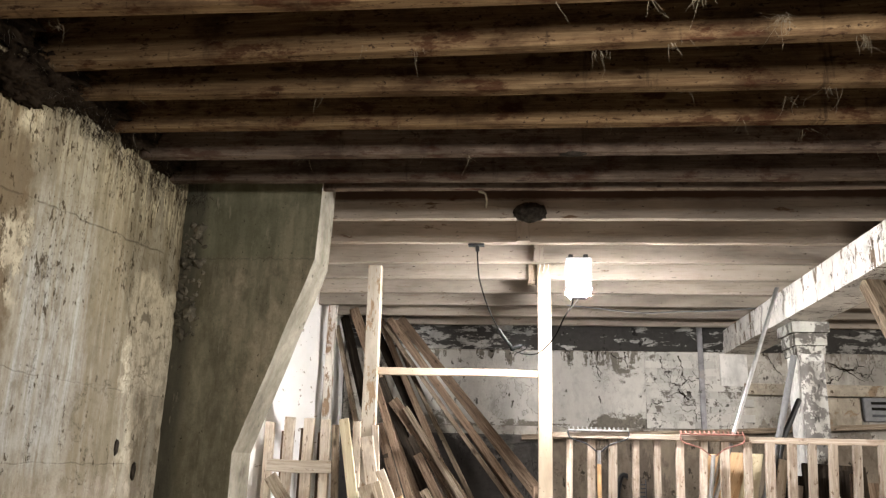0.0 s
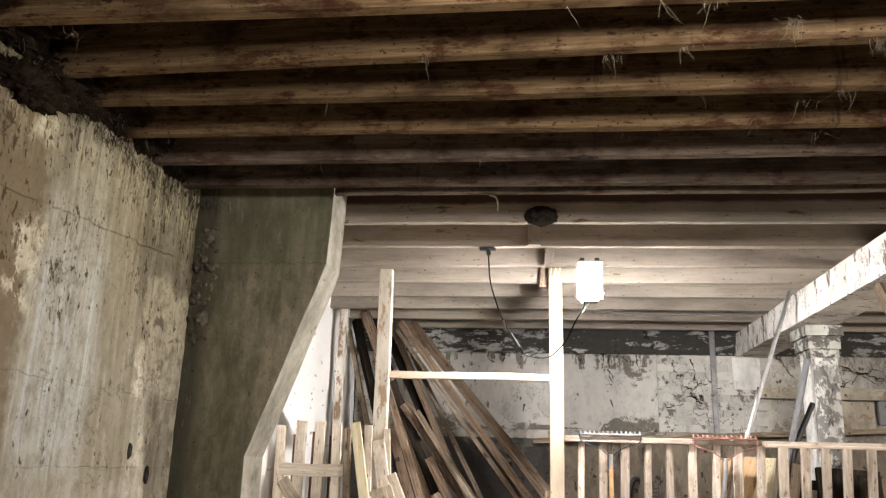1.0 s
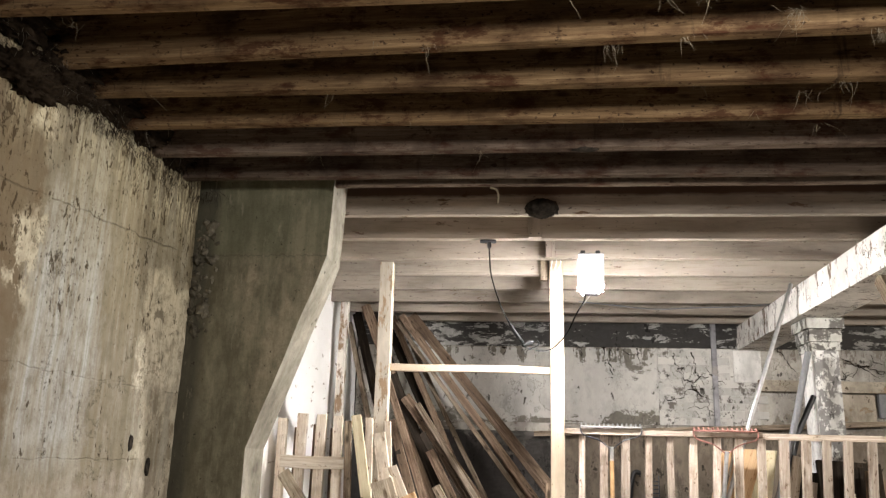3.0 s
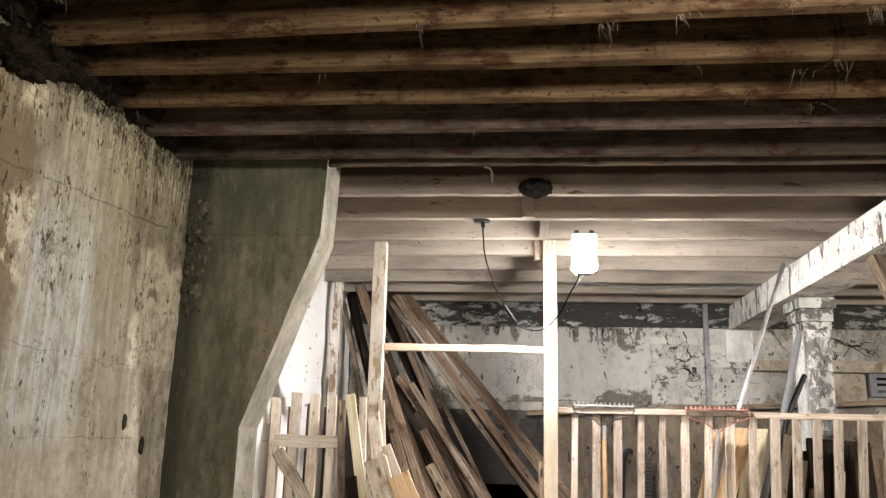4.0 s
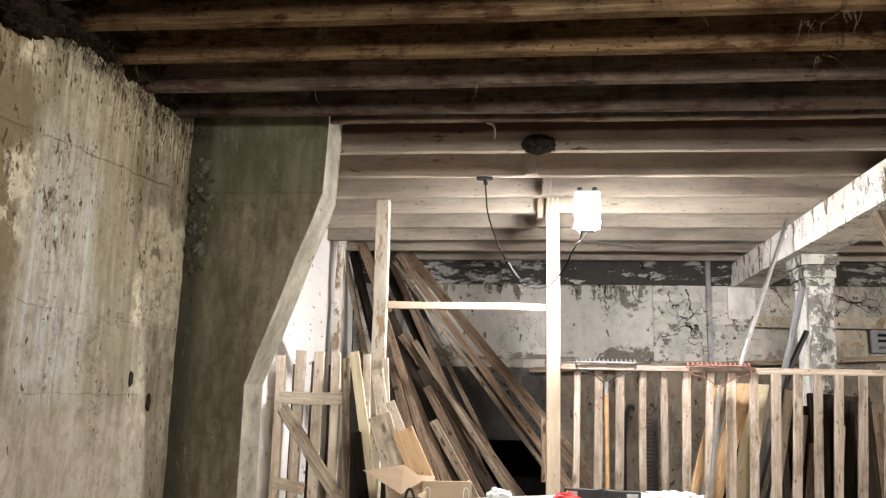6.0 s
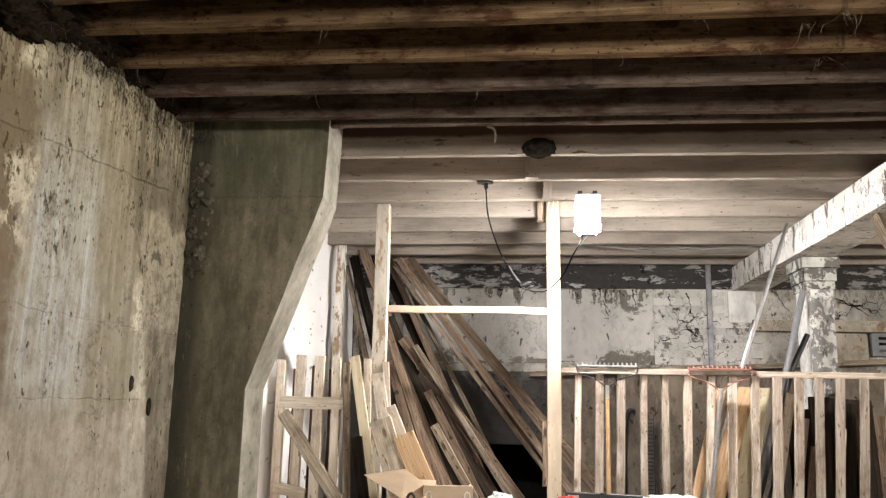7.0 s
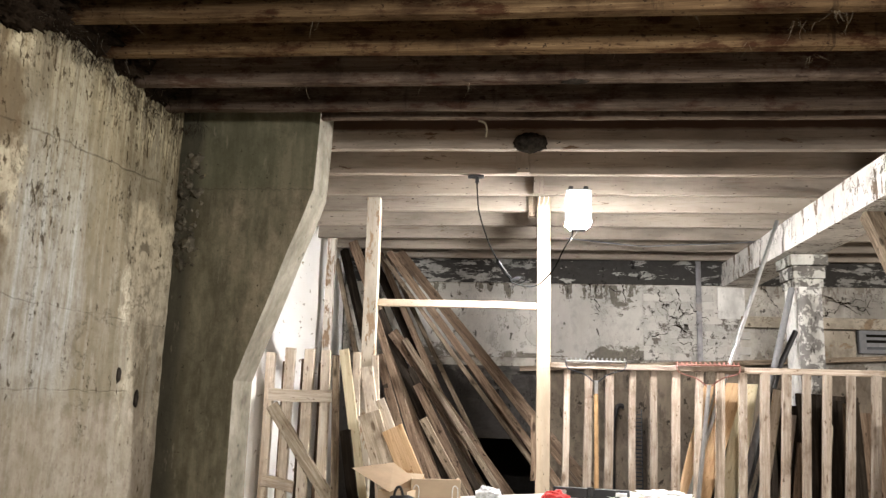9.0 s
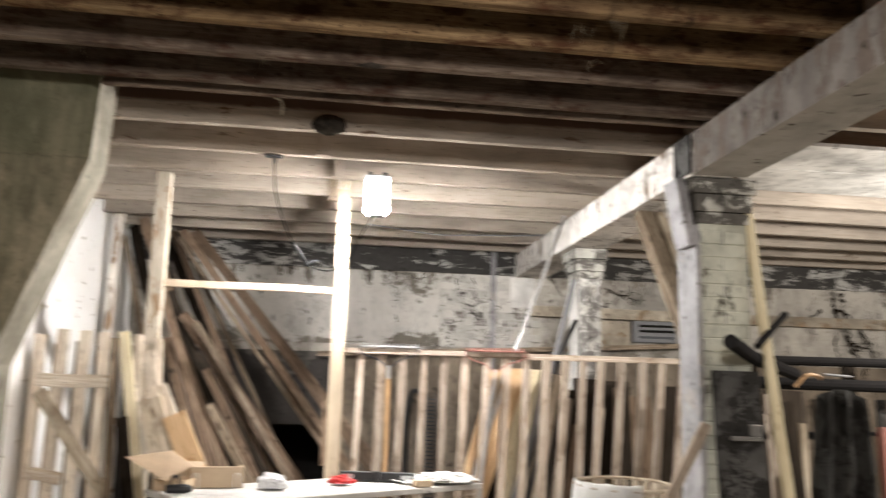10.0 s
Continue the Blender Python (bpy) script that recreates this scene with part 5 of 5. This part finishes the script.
for s in (-0.035, 0.035):
    link("rail", box_bm((1.04 + s - 0.004, 7.44, 0), (1.04 + s + 0.004, 7.46, 1.36), 0), M_IRON, None, grate)
for k in range(40):
    link("rung", box_bm((1.01, 7.445, 0.02 + 0.033 * k), (1.07, 7.455, 0.03 + 0.033 * k), 0), M_IRON, None, grate)

# Planks added to fill the near-black space behind the studs.
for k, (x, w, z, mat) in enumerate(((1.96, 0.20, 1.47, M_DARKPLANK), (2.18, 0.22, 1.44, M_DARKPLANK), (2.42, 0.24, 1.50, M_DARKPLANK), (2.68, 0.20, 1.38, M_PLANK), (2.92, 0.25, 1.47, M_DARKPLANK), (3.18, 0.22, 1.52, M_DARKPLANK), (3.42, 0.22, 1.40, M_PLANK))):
    tagged(board("stacked_plank", (x, 6.35 + 0.04 * (k % 2), 0.01), (x + 0.02 * (k % 3), 6.6 + 0.04 * (k % 2), z), w, 0.035, mat), "dark wide plank added upright behind the partition", "plank", "upright planks behind the partition")
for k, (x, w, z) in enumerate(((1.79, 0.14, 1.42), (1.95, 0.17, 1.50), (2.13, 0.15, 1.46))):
    tagged(board("stacked_plank", (x - 0.03, 5.66, 0.01), (x, 5.78 + 0.02 * k, z), w, 0.03, M_DARKPLANK), "dark wide plank added upright behind the partition", "plank", "upright planks behind the partition")
# Knot in the joist, built as a low dark patch.
bm = bmesh.new()
bmesh.ops.create_icosphere(bm, subdivisions=3, radius=1.0)
for v in bm.verts:
    q = 1 + 0.3 * noise.noise(v.co * 2.5)
    v.co = Vector((v.co.x * 0.055 * q, v.co.y * 0.02 * q, v.co.z * 0.012 * q))
tagged(link("mud_patch", bm, M_MUD, Matrix.Translation((0.215, 3.215, ZC + 0.004)), None, "", True), "dark knot of a brown joist, built as a raised patch", "mud")

# ---- by the near column ----
tagged(board("tan_stick", (1.42, 3.86, 0.36), (1.86, 3.70, 1.27), 0.05, 0.025, M_STUD), "tan batten leaning against the upright board", "batten")


def basket(x, y, rad, top):
    """A tall round splint basket with a white cloth hung over its rim."""
    ob = root("splint_basket", (x, y, 0), "tall round splint basket with a white cloth over its rim", "basket")
    link("base", tube_bm([(x, y, 0.0), (x, y, 0.03)], rad * 0.8, 24), M_WEATHER, None, ob)
    for z, g in ((top, 1.0), (top * 0.6, 0.93), (top * 0.25, 0.86)):
        ring = [(x + rad * g * math.cos(radians(t)), y + rad * g * math.sin(radians(t)), z + 0.012 * math.sin(radians(t))) for t in range(0, 361, 12)]
        link("hoop", tube_bm(ring, 0.011, 6), M_WEATHER, None, ob)
    for k in range(26):
        a = 6.2832 * k / 26
        c, s = math.cos(a), math.sin(a)
        board("splint", (x + rad * 0.8 * c, y + rad * 0.8 * s, 0.02), (x + rad * 0.985 * c, y + rad * 0.985 * s, top), 0.038, 0.005, M_WEATHER, ob, (c, s, 0), "", 0.001, 2)
    bm = bmesh.new()
    rows = []
    for i in range(25):
        a = radians(150 + 120 * i / 24)
        row = []
        for j in range(9):
            v = (j - 4) / 4
            g = rad * (1 + 0.10 * v) + 0.006 * math.sin(i * 1.3) * abs(v)
            z = top + 0.022 - 0.20 * v * v + 0.012 * noise.noise(Vector((i * 0.4, j * 0.5, 2)))
            row.append(bm.verts.new((x + g * math.cos(a), y + g * math.sin(a), z)))
        rows.append(row)
    for p, q in zip(rows, rows[1:]):
        for j in range(8):
            bm.faces.new((p[j], p[j + 1], q[j + 1], q[j]))
    bmesh.ops.solidify(bm, geom=list(bm.faces), thickness=0.006)
    tagged(link("white_cloth", bm, M_PAPER, None, None, "", True), "white cloth hung over the rim of a basket", "cloth")
    return ob


basket(1.77, 4.55, 0.27, 0.90)

# ---- the next bay ----
rack = root("pipe_rack", (2.9, 4.3, 0), "black iron pipes lying across a rack", "rack")
link("pipe", tube_bm([(1.93, 3.58, 1.65), (2.16, 3.8, 1.59), (2.56, 4.1, 1.525)], 0.034, 12), M_TAR, None, rack)
link("pipe", tube_bm([(2.50, 4.2, 1.60), (4.6, 4.5, 1.62)], 0.026, 12), M_TAR, None, rack)
link("pipe", tube_bm([(2.20, 4.2, 1.48), (4.6, 4.5, 1.47)], 0.034, 12), M_TAR, None, rack)
link("pipe", tube_bm([(2.14, 3.72, 1.64), (2.40, 3.9, 1.82)], 0.018, 10), M_TAR, None, rack)
link("pipe", tube_bm([(2.6, 4.6, 1.18), (4.6, 4.7, 1.20)], 0.022, 10), M_TAR, None, rack)
for x in (2.48, 3.09, 3.9):
    board("upright", (x, 4.42, 0.0), (x, 4.42, 1.60), 0.06, 0.06, M_DARKPLANK, rack)
tagged(board("board", (2.70, 4.5, 0.01), (2.68, 4.55, 1.42), 0.07, 0.03, M_STUD), "tan board standing in the next bay", "board")
tagged(board("board", (2.44, 4.6, 0.01), (2.42, 4.62, 1.40), 0.11, 0.03, M_PALE), "pale board standing in the next bay", "board")
tagged(board("board", (2.83, 4.7, 0.01), (2.78, 4.75, 1.30), 0.06, 0.03, M_PALE), "weathered board standing in the next bay", "board")
tagged(board("wide_plank", (3.0, 5.0, 0.01), (3.05, 5.1, 1.45), 0.30, 0.03, M_DARKPLANK), "wide blackened plank standing in the next bay", "plank")
tagged(board("wide_plank", (3.45, 5.0, 0.01), (3.40, 5.1, 1.40), 0.26, 0.03, M_DARKPLANK), "wide blackened plank standing in the next bay", "plank")
tagged(board("wide_plank", (2.55, 5.1, 0.01), (2.60, 5.2, 1.45), 0.20, 0.03, M_DARKPLANK), "blackened plank standing in the next bay", "plank")
tagged(link("tan_crate", box_bm((2.88, 4.30, 1.00), (3.00, 4.42, 1.14), 0.004), M_WEATHER), "small tan box hung on the rack", "box")
NEXT = "old narrow board standing among clutter in the next bay"
for x, y, h, w, lean, mat in ((2.20, 4.05, 1.30, 0.05, 0.05, M_DARKPLANK), (2.30, 4.10, 1.42, 0.04, 0.03, M_GREYPLANK), (2.37, 4.15, 1.22, 0.05, -0.04, M_SOOTBOARD), (2.60, 4.15, 1.38, 0.06, 0.06, M_DARKPLANK),
                              (2.76, 4.28, 1.26, 0.04, -0.05, M_WEATHER), (2.98, 4.20, 1.44, 0.07, 0.02, M_DARKPLANK), (3.18, 4.25, 1.20, 0.05, 0.07, M_GREYPLANK), (3.30, 4.35, 1.40, 0.06, -0.03, M_SOOTBOARD), (3.48, 4.30, 1.33, 0.05, 0.04, M_WEATHER)):
    tagged(board("narrow_board", (x + lean, y, 0.01), (x, y + 0.1, h), w, 0.025, mat), NEXT, "board", "narrow boards in the next bay")


def tarp(x0, x1, y, z0, z1):
    """A black sheet hung over the rack in folds."""
    bm = bmesh.new()
    rows = []
    for j in range(15):
        v = j / 14
        row = []
        for i in range(25):
            u = i / 24
            wide = 0.72 + 0.28 * v
            px = (x0 + x1) / 2 + (x1 - x0) * (u - 0.5) * wide + 0.015 * noise.noise(Vector((u * 3, v * 4, 1)))
            row.append(bm.verts.new((px, y + 0.035 * math.sin(u * 17 + 1.5 * math.sin(v * 3)) * (0.3 + v) + 0.03 * noise.noise(Vector((u * 4, v * 3, 5))), z1 + (z0 - z1) * v - 0.05 * (2 * u - 1) ** 2 * (1 - v))))
        rows.append(row)
    for p, q in zip(rows, rows[1:]):
        for i in range(24):
            bm.faces.new((p[i], p[i + 1], q[i + 1], q[i]))
    bmesh.ops.solidify(bm, geom=list(bm.faces), thickness=0.005)
    return tagged(link("black_tarp", bm, M_SOOTBOARD, None, None, "", True), "black sheet hung over the rack in folds", "tarp")


tarp(2.58, 2.98, 4.05, 0.45, 1.45)
tagged(link("cloth_strap", tube_bm(curve_points([(2.60, 4.17, 1.46), (2.66, 4.16, 1.52), (2.72, 4.17, 1.525), (2.76, 4.18, 1.505)], 4), 0.010, 8), M_HANDLE), "ochre strap laid over a black pipe", "strap")
tagged(link("steel_rod", tube_bm([(2.76, 4.15, 1.530), (2.93, 4.17, 1.522)], 0.007, 8), M_DULL), "grey steel rod lying on a black pipe", "rod")
tagged(board("red_post", (3.22, 4.30, 0.01), (3.20, 4.30, 1.25), 0.05, 0.05, M_RED), "rusty red post standing by the rack", "post")
tap = root("metal_bracket", (2.07, 3.73, 1.19), "shiny metal bracket on the sooty board", "bracket")
link("plate", box_bm((1.99, 3.705, 1.195), (2.14, 3.736, 1.215), 0.004), M_STEEL, None, tap)
link("neck", box_bm((2.085, 3.705, 1.215), (2.14, 3.736, 1.27), 0.004), M_STEEL, None, tap)

# ---- bricks showing through the paint of the back wall ----
wall = bpy.data.objects["wall_north"]
kinds = []
for k in range(4):
    r = random.Random(60 + k)
    bm = box_bm((-0.1045, -0.02, -0.033), (0.1045, 0.02, 0.033), 0.0015)
    for v in bm.verts:
        v.co += Vector((r.uniform(-1, 1), r.uniform(-1, 1), r.uniform(-1, 1))) * 0.0006
    me = bpy.data.meshes.new("brick")
    bm.to_mesh(me)
    bm.free()
    me.materials.append(M_BRICKPAINT)
    kinds.append(me)
link("mortar", box_bm((1.13, YBACK - 0.034, 1.80), (2.0, YBACK + 0.01, 2.49), 0), M_BRICKPAINT, None, wall)
r = random.Random(12)
for row in range(10):
    for c in range(4):
        x = 1.235 + 0.212 * c + (0.106 if row % 2 else 0.0)
        z = 1.835 + 0.068 * row
        if 1.70 < x < 2.14 and z > 2.16 or x > 2.75:
            continue
        ob = new("brick", r.choice(kinds))
        place(ob, Matrix.Translation((x, YBACK - 0.016 - r.uniform(0, 0.002), z)) @ Matrix.Rotation(r.uniform(-0.005, 0.005), 4, "Y"), wall)
